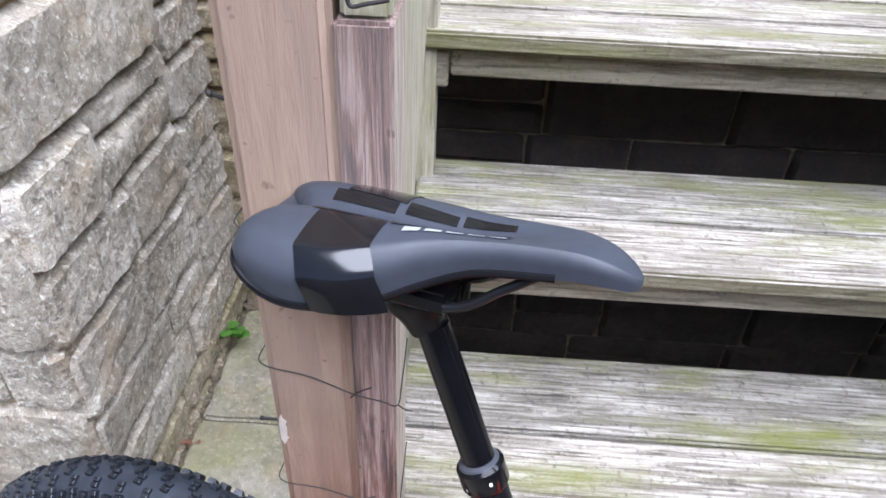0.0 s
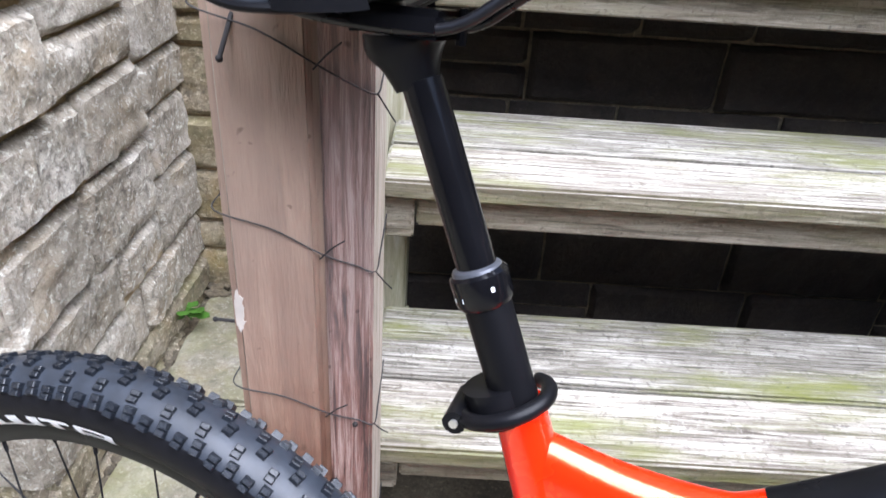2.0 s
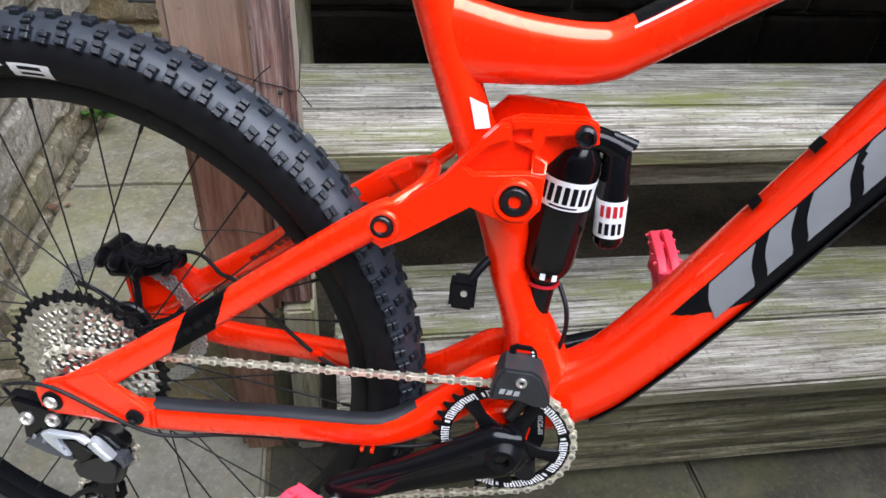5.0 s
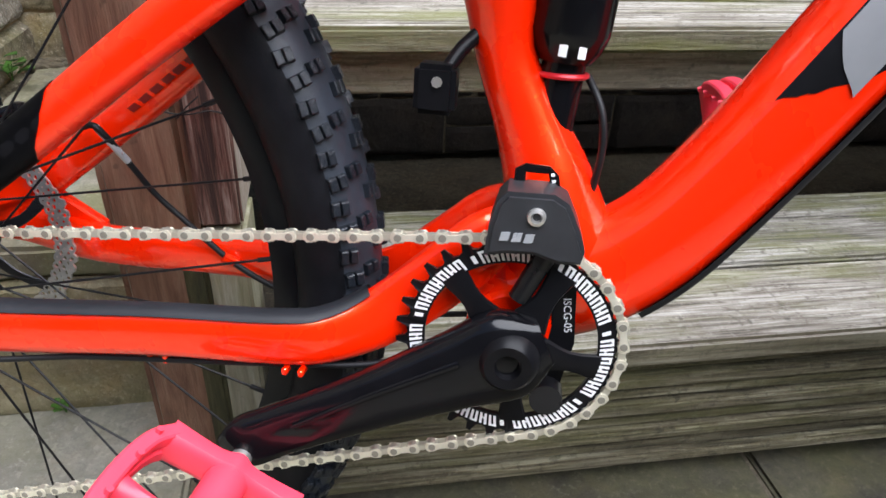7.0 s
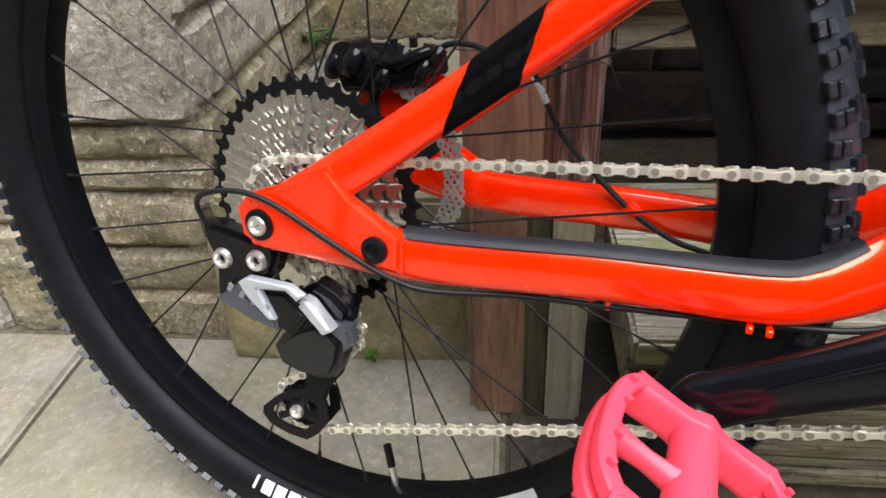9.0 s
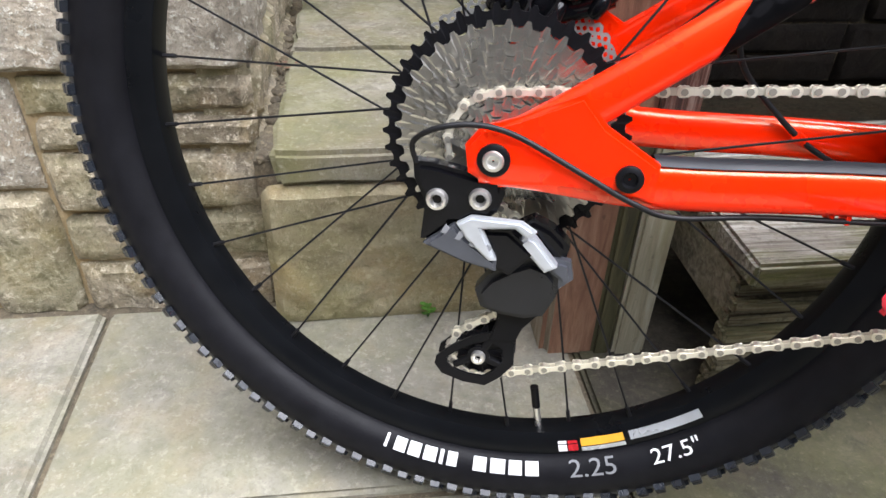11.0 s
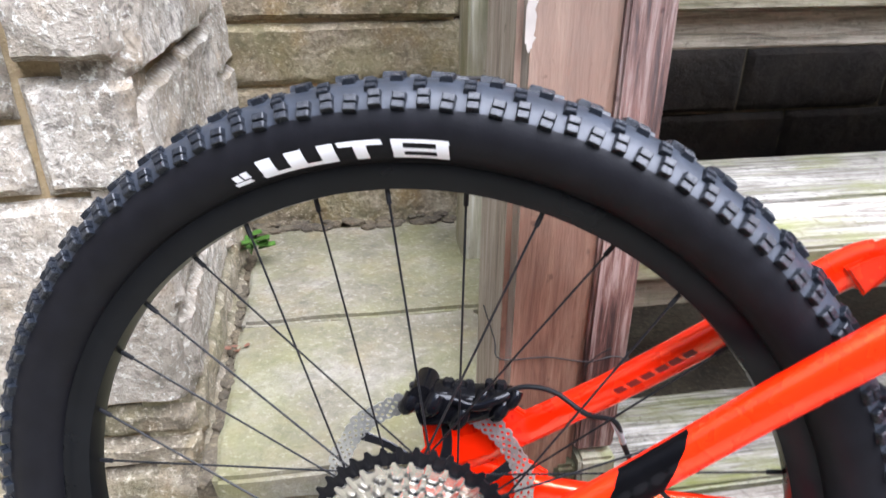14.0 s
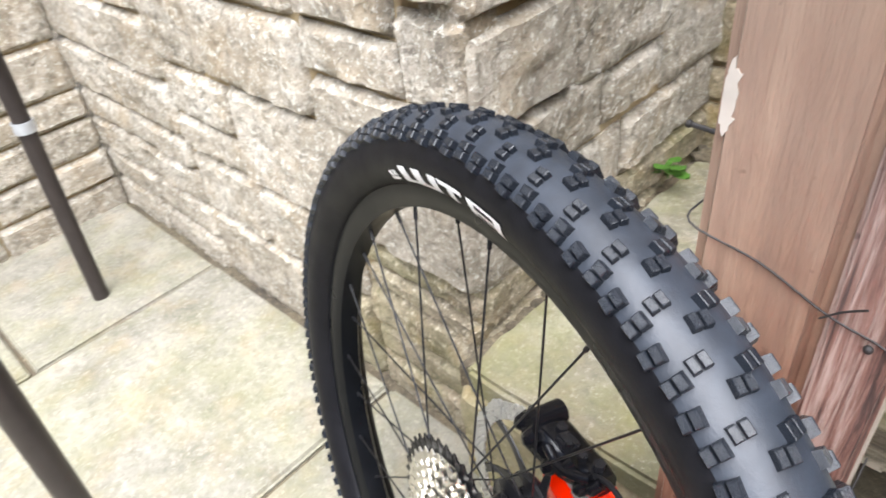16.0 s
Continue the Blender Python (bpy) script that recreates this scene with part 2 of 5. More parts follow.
# kept dark so the added yard walls bounce little light
M["screen_wall"] = stone("rendered_wall", (0.15, 0.145, 0.135), (0.12, 0.115, 0.105), (0.18, 0.175, 0.165), strength=0.2, ochre=0.05)
M["slab"] = stone("stone_flag", (0.235, 0.22, 0.18), (0.165, 0.155, 0.12), (0.32, 0.30, 0.25), strength=0.3, ochre=0.18, speck=0.35, moss=0.2)
M["step_top"] = stone("step_top_stone", (0.21, 0.19, 0.135), (0.14, 0.125, 0.085), (0.31, 0.285, 0.235), strength=0.35, ochre=0.15, speck=0.4, moss=0.32)
M["mortar"] = stone("mortar", (0.36, 0.27, 0.15), (0.22, 0.165, 0.09), (0.46, 0.37, 0.23), strength=0.5, speck=0.3)
# mossy flags, with the shadow below the steps put into their colour
M["slab_shady"] = stone("damp_mossy_flag", (0.045, 0.039, 0.028), (0.022, 0.019, 0.014), (0.08, 0.07, 0.052), strength=0.4, ochre=0.06, speck=0.5, moss=0.15)
M["fascia"] = wood("damp_brown_fascia", (0.20, 0.17, 0.10), (0.045, 0.038, 0.022), (0.42, 0.385, 0.27), green=0.4, ridge=1.0, freq=1.6, hard=0.7, blotch=0.5)
M["earth"] = stone("earth_joint", (0.11, 0.09, 0.06), (0.05, 0.04, 0.03), (0.17, 0.14, 0.09), strength=0.6, ochre=0.1)
M["leaf"] = plain("fresh_leaf", (0.06, 0.16, 0.02), 0.5, vary=0.3)
M["dry_leaf"] = plain("dry_leaf", (0.20, 0.085, 0.05), 0.7, vary=0.4)
M["white_flake"] = plain("pale_flake", (0.50, 0.45, 0.39), 0.85, 0, 0.4, 300)
M["chair_tube"] = plain("brown_metal_tube", (0.035, 0.028, 0.026), 0.4, 0.2)


# ---- mesh helpers ----
def part(name, bm, mat, parent=None, label="", smooth=True):
    me = bpy.data.meshes.new(name)
    bm.normal_update()
    bm.to_mesh(me)
    bm.free()
    if smooth:
        me.shade_smooth()
        me.set_sharp_from_angle(angle=radians(38))
    me.materials.append(M[mat])
    ob = new(name, me)
    ob.parent = parent
    return tagged(ob, label)


def same(ob, m, parent=None):
    """Another object on the mesh of ob."""
    o = new(ob.name.split(".")[0], ob.data)
    o.parent = parent or ob.parent
    o.matrix_basis = m
    return o


def box(bm, x0, x1, y0, y1, z0, z1, bevel=0.0, seg=2):
    r = bmesh.ops.create_cube(bm, size=1.0)
    bmesh.ops.transform(bm, matrix=Matrix.Translation(((x0 + x1) / 2, (y0 + y1) / 2, (z0 + z1) / 2)) @ Matrix.Diagonal((x1 - x0, y1 - y0, z1 - z0, 1)), verts=r["verts"])
    if bevel:
        es = list({e for v in r["verts"] for e in v.link_edges})
        bmesh.ops.bevel(bm, geom=es, offset=bevel, segments=seg, affect="EDGES")
    return bm


def loft(bm, rings, cap=True, closed=False):
    """Skin over rings of points, all of one length."""
    vs = [[bm.verts.new(p) for p in ring] for ring in rings]
    n = len(vs[0])
    pairs = list(zip(vs, vs[1:])) + ([(vs[-1], vs[0])] if closed else [])
    for a, b in pairs:
        for i in range(n):
            bm.faces.new((a[i], a[(i + 1) % n], b[(i + 1) % n], b[i]))
    if cap and not closed:
        bm.faces.new(vs[0][::-1])
        bm.faces.new(vs[-1])
    return bm


def spline(pts, n):
    """n+1 places along a Catmull-Rom curve through rows of numbers."""
    p = np.array([pts[0], *pts, pts[-1]], float)
    out = []
    for u in np.linspace(0, len(pts) - 1, n + 1):
        i = min(int(u), len(pts) - 2)
        t = u - i
        a, b, c, d = p[i], p[i + 1], p[i + 2], p[i + 3]
        out.append(0.5 * (2 * b + (c - a) * t + (2 * a - 5 * b + 4 * c - d) * t**2 + (3 * b - 3 * c + d - a) * t**3))
    return out


def tube(bm, pts, r, seg=12, n=0, flat=None, power=2.0, up=(0, 1, 0)):
    """A tube through points of x, y, z (and perhaps radii: in the plane and across); r when they have none."""
    rows = [(*p, r, r) if len(p) == 3 else ((*p, p[3]) if len(p) == 4 else p) for p in pts]
    rows = spline(rows, n) if n else [np.array(q, float) for q in rows]
    rings = []
    for i, q in enumerate(rows):
        d = Vector(rows[min(i + 1, len(rows) - 1)][:3] - rows[max(i - 1, 0)][:3]).normalized()
        side = Vector(up)
        side = (side - d * side.dot(d))
        side = side.normalized() if side.length > 1e-4 else d.orthogonal().normalized()
        nor = d.cross(side)
        ring = []
        for k in range(seg):
            a = 2 * math.pi * k / seg
            ca, sa = math.cos(a), math.sin(a)
            e = 2.0 / power
            ca, sa = math.copysign(abs(ca) ** e, ca), math.copysign(abs(sa) ** e, sa)
            ring.append(Vector(q[:3]) + nor * (ca * q[3]) + side * (sa * q[4]))
        rings.append(ring)
    return loft(bm, rings)


def lathe(bm, profile, seg=64, centre=(0, 0, 0), closed=True):
    """A profile of (radius, y) turned about the y axis."""
    rings = []
    for k in range(seg):
        a = 2 * math.pi * k / seg
        rings.append([(centre[0] + r * math.cos(a), centre[1] + y, centre[2] + r * math.sin(a)) for r, y in profile])
    if closed:
        return loft(bm, rings, closed=True)
    vs = [[bm.verts.new(p) for p in ring] for ring in rings]
    for a, b in zip(vs, vs[1:] + vs[:1]):
        for i in range(len(profile) - 1):
            bm.faces.new((a[i], a[i + 1], b[i + 1], b[i]))
    bmesh.ops.remove_doubles(bm, verts=bm.verts, dist=1e-5)
    return bm


def disc(bm, r, y0, y1, c=(0, 0), seg=24, bevel=0.0):
    """A solid round of radius r along y, about (x, z)."""
    b = bevel
    prof = [(0, y0), (r - b, y0), (r, y0 + b), (r, y1 - b), (r - b, y1), (0, y1)] if b else [(0, y0), (r, y0), (r, y1), (0, y1)]
    return lathe(bm, prof, seg, (c[0], 0, c[1]), closed=False)


def plate(bm, outline, y0, y1, bevel=0.0, holes=()):
    """An outline in x, z given thickness along y."""
    vs = [bm.verts.new((x, y0, z)) for x, z in outline]
    f = bm.faces.new(vs)
    r = bmesh.ops.extrude_face_region(bm, geom=[f])
    moved = [v for v in r["geom"] if isinstance(v, bmesh.types.BMVert)]
    bmesh.ops.translate(bm, verts=moved, vec=(0, y1 - y0, 0))
    bmesh.ops.recalc_face_normals(bm, faces=bm.faces)
    if bevel:
        es = [e for e in bm.edges if e.verts[0].co.y == e.verts[1].co.y and (e.verts[0] in vs or e.verts[0] in moved)]
        bmesh.ops.bevel(bm, geom=es, offset=bevel, segments=2, affect="EDGES")
    return bm


def B():
    return bmesh.new()


# ---- the place: ground, walls, steps ----
def rough_block(w, h, d, seed, puff=0.010, joint=0.003):
    """A pitched stone: x across, z up, its hewn face towards -y; its back at y = d."""
    rnd = random.Random(seed)
    bm = B()
    nx, nz = max(5, int(w / 0.010)), max(4, int(h / 0.010))
    off = Vector((rnd.uniform(-50, 50), rnd.uniform(-50, 50), 0))
    tx, tz = rnd.uniform(-0.035, 0.035), rnd.uniform(-0.05, 0.05)
    edge = [rnd.uniform(0.005, 0.012) for _ in range(4)]
    chip = [rnd.uniform(0, 0.018) if rnd.random() < 0.5 else 0 for _ in range(4)]
    grid = []
    for j in range(nz + 1):
        row = []
        for i in range(nx + 1):
            u, v = i / nx, j / nz
            x, z = joint + u * (w - 2 * joint), joint + v * (h - 2 * joint)
            q = Vector((x, z, 0)) * 18 + off
            wob = 1 + 0.5 * noise.noise(q * 2.2)
            e = min(min(1.0, wob * s / r) for s, r in zip((u * w, (1 - u) * w, v * h, (1 - v) * h), edge))
            rise = puff * e**0.8 + ((u - 0.5) * w * tx + (v - 0.5) * h * tz) * e
            # facets left by the pitching tool
            f = abs(noise.noise(q * 1.1)) * 0.007 + noise.noise(q * 2.6) * 0.0035 + noise.noise(q * 6.0) * 0.0022
            rise += f * min(1, 0.3 + e)
            for k, (cu, cv) in enumerate(((0, 0), (1, 0), (0, 1), (1, 1))):
                dd = abs(u - cu) * w + abs(v - cv) * h
                if chip[k] and dd < chip[k] * 2:
                    rise -= (chip[k] * 2 - dd) * 0.3
            jx = noise.noise(q * 1.7 + Vector((9, 0, 0))) * 0.002
            jz = noise.noise(q * 1.7 + Vector((0, 9, 0))) * 0.002
            row.append(bm.verts.new((x + jx, -rise, z + jz)))
        grid.append(row)
    for j in range(nz):
        for i in range(nx):
            bm.faces.new((grid[j][i], grid[j][i + 1], grid[j + 1][i + 1], grid[j + 1][i]))
    rim = [e for e in bm.edges if e.is_boundary]
    r = bmesh.ops.extrude_edge_only(bm, edges=rim)
    for v in r["geom"]:
        if isinstance(v, bmesh.types.BMVert):
            v.co.y = d
    return bm


def stone_wall(name, origin, turn, length, courses, seed, label, depth=0.12, short=0.2, long=0.4, mat="stone", laid=(), lay=None, core="mortar", foot=None):
    """A wall of pitched stones in courses on a mortar core; origin at its left foot as seen from outside.
    laid: stones x0, x1, z0, z1, bulge placed by hand inside the stretch lay = (x0, x1, top).
    foot: the darker mossy stone of the lowest courses, some shade in its colour, and the place where it begins."""
    rnd = random.Random(seed)
    bm = B()
    box(bm, 0.016, length - 0.016, 0.004, depth + 0.02, courses[0], courses[-1])
    wall = part(name, bm, core, None, smooth=False)
    wall.matrix_basis = pose(*origin, 0, 0, turn)
    tagged(wall, label, "wall", kind="structure")
    stones = [(x0, x1, z0, z1, puff) for x0, x1, z0, z1, puff in laid]
    for z0, z1 in zip(courses, courses[1:]):
        spans = [(0.0, length)]
        if lay and z0 < lay[2] - 1e-6:
            spans = [q for q in ((0.0, lay[0]), (lay[1], length)) if q[1] - q[0] > 0.02]
        for x, end in spans:
            while x < end - 1e-6:
                w = rnd.uniform(short, long) if z1 - z0 > 0.07 else rnd.uniform(short * 1.2, long * 1.3)
                if end - x - w < short * 0.8:
                    w = end - x
                split = (z1 - z0) > 0.1 and rnd.random() < 0.12
                for a, b in (((z0, (z0 + z1) / 2), ((z0 + z1) / 2, z1)) if split else ((z0, z1),)):
                    stones.append((x, x + w, a, b, 0.010))
                x += w
    for n, (x0, x1, a, b, puff) in enumerate(stones):
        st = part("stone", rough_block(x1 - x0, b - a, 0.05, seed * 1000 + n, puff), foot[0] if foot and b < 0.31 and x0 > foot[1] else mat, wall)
        st.matrix_basis = Matrix.Translation((x0, 0, a))
    return wall


# courses above 1.6 are unseen, added to keep sky light off the recess
COURSES = [-0.03, 0.06, 0.14, 0.225, 0.295, 0.41, 0.53, 0.645, 0.77, 0.835, 0.905, 1.03, 1.15, 1.30, 1.45, 1.6, 1.76, 1.9, 2.05, 2.2, 2.36, 2.5]
LAID_FRONT = [(x0 + 1.45, x1 + 1.45, z0, z1, p) for x0, x1, z0, z1, p in (
    (-0.315, -0.218, 0.535, 0.648, 0.012), (-0.315, -0.218, 0.656, 0.835, 0.026), (-0.50, -0.318, 0.535, 0.607, 0.010), (-0.50, -0.318, 0.607, 0.687, 0.012), (-0.50, -0.318, 0.687, 0.835, 0.012),
    (-0.50, -0.218, 0.288, 0.535, 0.013), (-0.46, -0.218, 0.243, 0.288, 0.008), (-0.46, -0.218, 0.2, 0.243, 0.010), (-0.46, -0.218, 0.12, 0.2, 0.012), (-0.46, -0.218, 0.05, 0.12, 0.008), (-0.46, -0.218, -0.03, 0.05, 0.010),
    (-0.57, -0.46, -0.03, 0.152, 0.012), (-0.72, -0.46, 0.152, 0.288, 0.011), (-0.95, -0.57, -0.03, 0.152, 0.010), (-0.95, -0.72, 0.152, 0.283, 0.010),
    (-0.735, -0.50, 0.288, 0.46, 0.012), (-0.95, -0.735, 0.283, 0.357, 0.009), (-0.95, -0.735, 0.357, 0.457, 0.010), (-0.80, -0.50, 0.46, 0.60, 0.012))]
LAID_FRONT += [(x0 + 1.45, x1 + 1.45, z0, z1, 0.011) for x0, x1, z0, z1 in ((-0.95, -0.80, 0.457, 0.60), (-0.95, -0.74, 0.60, 0.71), (-0.74, -0.50, 0.60, 0.675), (-0.74, -0.50, 0.675, 0.835), (-0.95, -0.74, 0.71, 0.835))]
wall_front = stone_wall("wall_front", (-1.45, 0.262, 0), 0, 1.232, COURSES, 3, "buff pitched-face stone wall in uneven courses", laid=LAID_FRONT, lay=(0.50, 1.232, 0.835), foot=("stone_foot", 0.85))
LAID_SIDE = (
    (0, 0.434, 0.888, 1.035, 0.020), (0, 0.184, 0.755, 0.882, 0.022), (0.184, 0.434, 0.832, 0.885, 0.012), (0.184, 0.434, 0.755, 0.832, 0.012),
    (0, 0.24, 0.638, 0.75, 0.014), (0.24, 0.434, 0.63, 0.755, 0.012), (0, 0.20, 0.505, 0.632, 0.013), (0.20, 0.434, 0.49, 0.63, 0.010),
    (0, 0.27, 0.40, 0.505, 0.009), (0.27, 0.434, 0.41, 0.49, 0.009), (0.434, 0.62, 0.40, 0.54, 0.010), (0.434, 0.62, 0.54, 0.655, 0.010), (0.434, 0.62, 0.655, 0.74, 0.010), (0.434, 0.62, 0.74, 0.84, 0.012), (0.434, 0.62, 0.84, 0.93, 0.010), (0.434, 0.62, 0.93, 1.035, 0.010))
LOW_SIDE = [(x0, x1, z0, z1, 0.009) for z0, z1, cut in ((-0.03, 0.06, 0.3), (0.06, 0.14, 0.2), (0.14, 0.225, 0.36), (0.225, 0.30, 0.25), (0.30, 0.40, 0.33)) for x0, x1 in ((0, cut), (cut, 0.62))]
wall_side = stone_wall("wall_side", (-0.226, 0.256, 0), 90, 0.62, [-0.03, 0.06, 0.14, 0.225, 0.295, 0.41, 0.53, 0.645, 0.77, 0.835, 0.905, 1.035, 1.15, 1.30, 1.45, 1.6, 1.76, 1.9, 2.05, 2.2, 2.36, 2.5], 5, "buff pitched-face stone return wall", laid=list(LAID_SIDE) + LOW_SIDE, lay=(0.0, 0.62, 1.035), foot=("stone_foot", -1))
wall_left = stone_wall("wall_left", (-1.42, -1.25, 0), 90, 1.5, COURSES, 8, "buff pitched-face stone wall at the patio's end")
# here too the courses above 1.5 are unseen and only block sky
BACK = [0.1, 0.31, 0.375, 0.49, 0.60, 0.73, 0.84, 0.95, 1.04, 1.15, 1.28, 1.40, 1.5, 1.65, 1.8, 1.95, 2.1, 2.3, 2.5]
wall_recess = stone_wall("wall_recess", (-0.26, 0.87, 0), 0, 0.45, BACK, 11, "stained brown stone wall behind the step, darkened for the recess's shade", mat="stone_brown")
wall_back = stone_wall("wall_back", (0.28, 1.22, 0), 0, 1.6, [0.0, 0.2, 0.36, 0.5, 0.62, 0.74, 0.86, 0.95, 1.06, 1.2, 1.32, 1.45, 1.6, 1.75, 1.9], 13, "mossy stone wall behind the timber steps", mat="stone_mossy")
# unseen wall, added to close the right end of the steps
wall_right = stone_wall("wall_right", (1.86, 1.22, 0), -90, 1.2, COURSES, 17, "unseen stone wall added to close the steps")

# ground: one sheet to the horizon, flags on it
bm = B()
box(bm, -60, 60, -60, 60, -0.3, -0.019)
ground = tagged(part("ground", bm, "earth", None, smooth=False), "dark earth and grit between the flags", "ground", kind="structure")


def flag(w, d, seed):
    rnd = random.Random(seed)
    bm = B()
    box(bm, 0.004, w - 0.004, 0.004, d - 0.004, -0.03, 0.0, 0.005, 2)
    for v in bm.verts:
        v.co.x += rnd.uniform(-0.002, 0.002)
        v.co.y += rnd.uniform(-0.002, 0.002)
    return bm


pavement = tagged(new("pavement"), "pale stone flags with gritty joints", "pavement", kind="structure")
COLUMNS = [(-2.1, -1.545, (0.24, -0.2, -0.75, -1.3, -1.9, -2.5)), (-1.545, -0.985, (0.24, -0.16, -0.7, -1.25, -1.9, -2.5)), (-0.985, -0.43, (0.24, -0.42, -1.0, -1.55, -2.0, -2.5)), (-0.43, 0.13, (0.24, -0.055, -0.55, -1.1, -1.7, -2.5)), (0.13, 0.775, (0.30, -0.25, -0.75, -1.3, -1.9, -2.5)), (0.775, 1.40, (0.30, -0.12, -0.6, -1.15, -1.75, -2.5)), (1.40, 2.0, (0.30, -0.3, -0.85, -1.4, -2.0, -2.5))]
n = 0
for x0, x1, ys in COLUMNS:
    for y1, y0 in zip(ys, ys[1:]):
        n += 1
        # flags near the steps get the mossy colour that also holds their shadow
        shady = x0 > 0.1 and y1 > -0.3
        f = part("flag", flag(x1 - x0, y1 - y0, n), "slab_shady" if shady else "slab", pavement)
        f.matrix_basis = pose(x0, y0, -0.010 + random.uniform(-0.002, 0.001), random.uniform(-0.15, 0.15), random.uniform(-0.15, 0.15))

# stone step in the recess
step = tagged(new("stone_step"), "worn stone step with a green-stained top", "step")
for k, (y0, y1, z0, z1, x1) in enumerate([(0.196, 0.5035, 0.184, 0.224, 0.15), (0.505, 0.83, 0.15, 0.226, 0.22)]):
    bm = B()
    box(bm, -0.202, x1, y0, y1, z0, z1, 0.006, 2)
    bmesh.ops.subdivide_edges(bm, edges=[e for e in bm.edges if e.calc_length() > 0.1], cuts=12, use_grid_fill=True)
    for v in bm.verts:
        q = v.co * 14
        v.co += Vector((noise.noise(q * 1.7) * 0.008 if v.co.x < -0.15 else 0, noise.noise(q) * 0.004, noise.noise(q + Vector((7, 3, 1))) * 0.004))
    part("slab", bm, "step_top", step)
bm = rough_block(0.37, 0.20, 0.05, 71, 0.006, 0.002)
o = part("riser_stone", bm, "stone_step", step)
o.matrix_basis = Matrix.Translation((-0.222, 0.203, -0.015))

bm = B()
for k in range(60):
    x, y = random.uniform(-0.21, 0.17), random.uniform(0.815, 0.858)
    r = random.uniform(0.006, 0.014)
    q = bmesh.ops.create_icosphere(bm, subdivisions=1, radius=r, matrix=Matrix.Translation((x, y, 0.228)) @ Matrix.Diagonal((1.4, 1, 0.6, 1)))
for k in range(110):
    x, y = random.uniform(-0.216, -0.203), random.uniform(0.21, 0.82)
    r = random.uniform(0.004, 0.009)
    bmesh.ops.create_icosphere(bm, subdivisions=1, radius=r, matrix=Matrix.Translation((x, y, 0.212)) @ Matrix.Diagonal((1.0, 1.5, 0.8, 1)))
box(bm, -0.222, -0.195, 0.205, 0.83, 0.17, 0.211)
tagged(part("earth_strip", bm, "earth", None), "dark damp earth and litter along the wall's foot", "earth", kind="stuff")

# timber steps
TREADS = [(0.0, 0.20), (0.217, 0.447), (0.433, 0.693), (0.65, 0.94)]


def plank(x0, x1, d, h, seed, bevel=0.004):
    rnd = random.Random(seed)
    bm = B()
    box(bm, x0, x1, 0, d, -h, 0, bevel, 2)
    return bm


for i, (y, z) in enumerate(TREADS):
    st = tagged(new("timber_step"), "weathered grey timber step with green algae", "step", group="flight of timber steps")
    st.matrix_basis = Matrix.Translation((0, y, z))
    x0 = 0.19 if i else 0.24
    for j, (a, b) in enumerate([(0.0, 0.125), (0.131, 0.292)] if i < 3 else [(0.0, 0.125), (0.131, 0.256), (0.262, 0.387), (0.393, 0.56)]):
        # back planks are greener and darker than the front ones
        p = part("plank", plank(x0, 1.8, b - a, 0.028, i * 10 + j), "tread_wood" if j == 0 or i == 3 else "tread_back", st)
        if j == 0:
            # front faces are greener, and coloured darker as upright faces catch less light
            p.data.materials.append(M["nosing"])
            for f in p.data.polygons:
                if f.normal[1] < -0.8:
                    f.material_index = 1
        p.matrix_basis = Matrix.Translation((0, a, random.uniform(-0.001, 0.001)))
    bm = B()
    box(bm, x0 + 0.045, 1.8, 0.028, 0.05, -0.078, -0.029, 0.003)
    part("riser_board", bm, "riser_wood", st)
    bm = B()
    box(bm, x0 + 0.003, x0 + 0.042, 0.022, 0.24, -0.095, -0.029, 0.003)
    part("bracket", bm, "riser_wood", st)
    if i == 0:
        for k in range(8):
            bm = B()
            box(bm, x0, 1.8, 0.012 + 0.006 * (k % 2), 0.036, -0.186 + k * 0.0195, -0.170 + k * 0.0195, 0.003)
            part("fascia_slat", bm, "fascia", st)

# the hollow under the steps is backed by stone; its shade is in the colours
wall_hollow = stone_wall("wall_hollow", (0.16, 0.90, 0), 0, 1.69, [0.0, 0.13, 0.26, 0.40, 0.53, 0.66, 0.79, 0.905], 23, "stone wall under the steps, coloured near black for the hollow's shade", depth=0.06, mat="stone_hollow", core="earth")

# posts
post = tagged(new("gate_post"), "red-brown stained timber post with wire tied round it", "post")
bm = B()
box(bm, 0.091, 0.173, 0.118, 0.232, -0.02, 1.55, 0.009, 3)
o = part("main_timber", bm, "post_wood", post)
o.data.materials.append(M["post_bare"])
for f in o.data.polygons:
    if f.normal[0] < -0.2:
        f.material_index = 1
bm = B()
box(bm, 0.1734, 0.2140, 0.120, 0.215, 0.285, 1.125, 0.003, 2)
o = part("side_timber", bm, "post_rough", post)
o.data.materials.append(M["post_bare"])
for f in o.data.polygons:
    if f.normal[0] > 0.5:
        f.material_index = 1
bm = B()
box(bm, 0.178, 0.212, 0.125, 0.19, 1.125, 1.55, 0.003, 2)
part("upper_timber", bm, "grey_post", post)
stub = tagged(new("timber_stub"), "pale worn timber stub beside the post", "post")
bm = B()
box(bm, 0.176, 0.215, 0.110, 0.20, -0.02, 0.28, 0.004, 2)
part("stub_timber", bm, "grey_post", stub)
bm = B()
box(bm, 0.176 - 0.0245, 0.1745, 0.113, 0.20, -0.02, 0.272, 0.004, 2)
part("mossy_board", bm, "mossy_wood", stub, "dark green mossy board")
back_post = tagged(new("back_post"), "grey-green timber post behind the steps", "post")
bm = B()
box(bm, 0.160, 0.214, 0.66, 0.74, 0.2, 1.15, 0.004, 2)
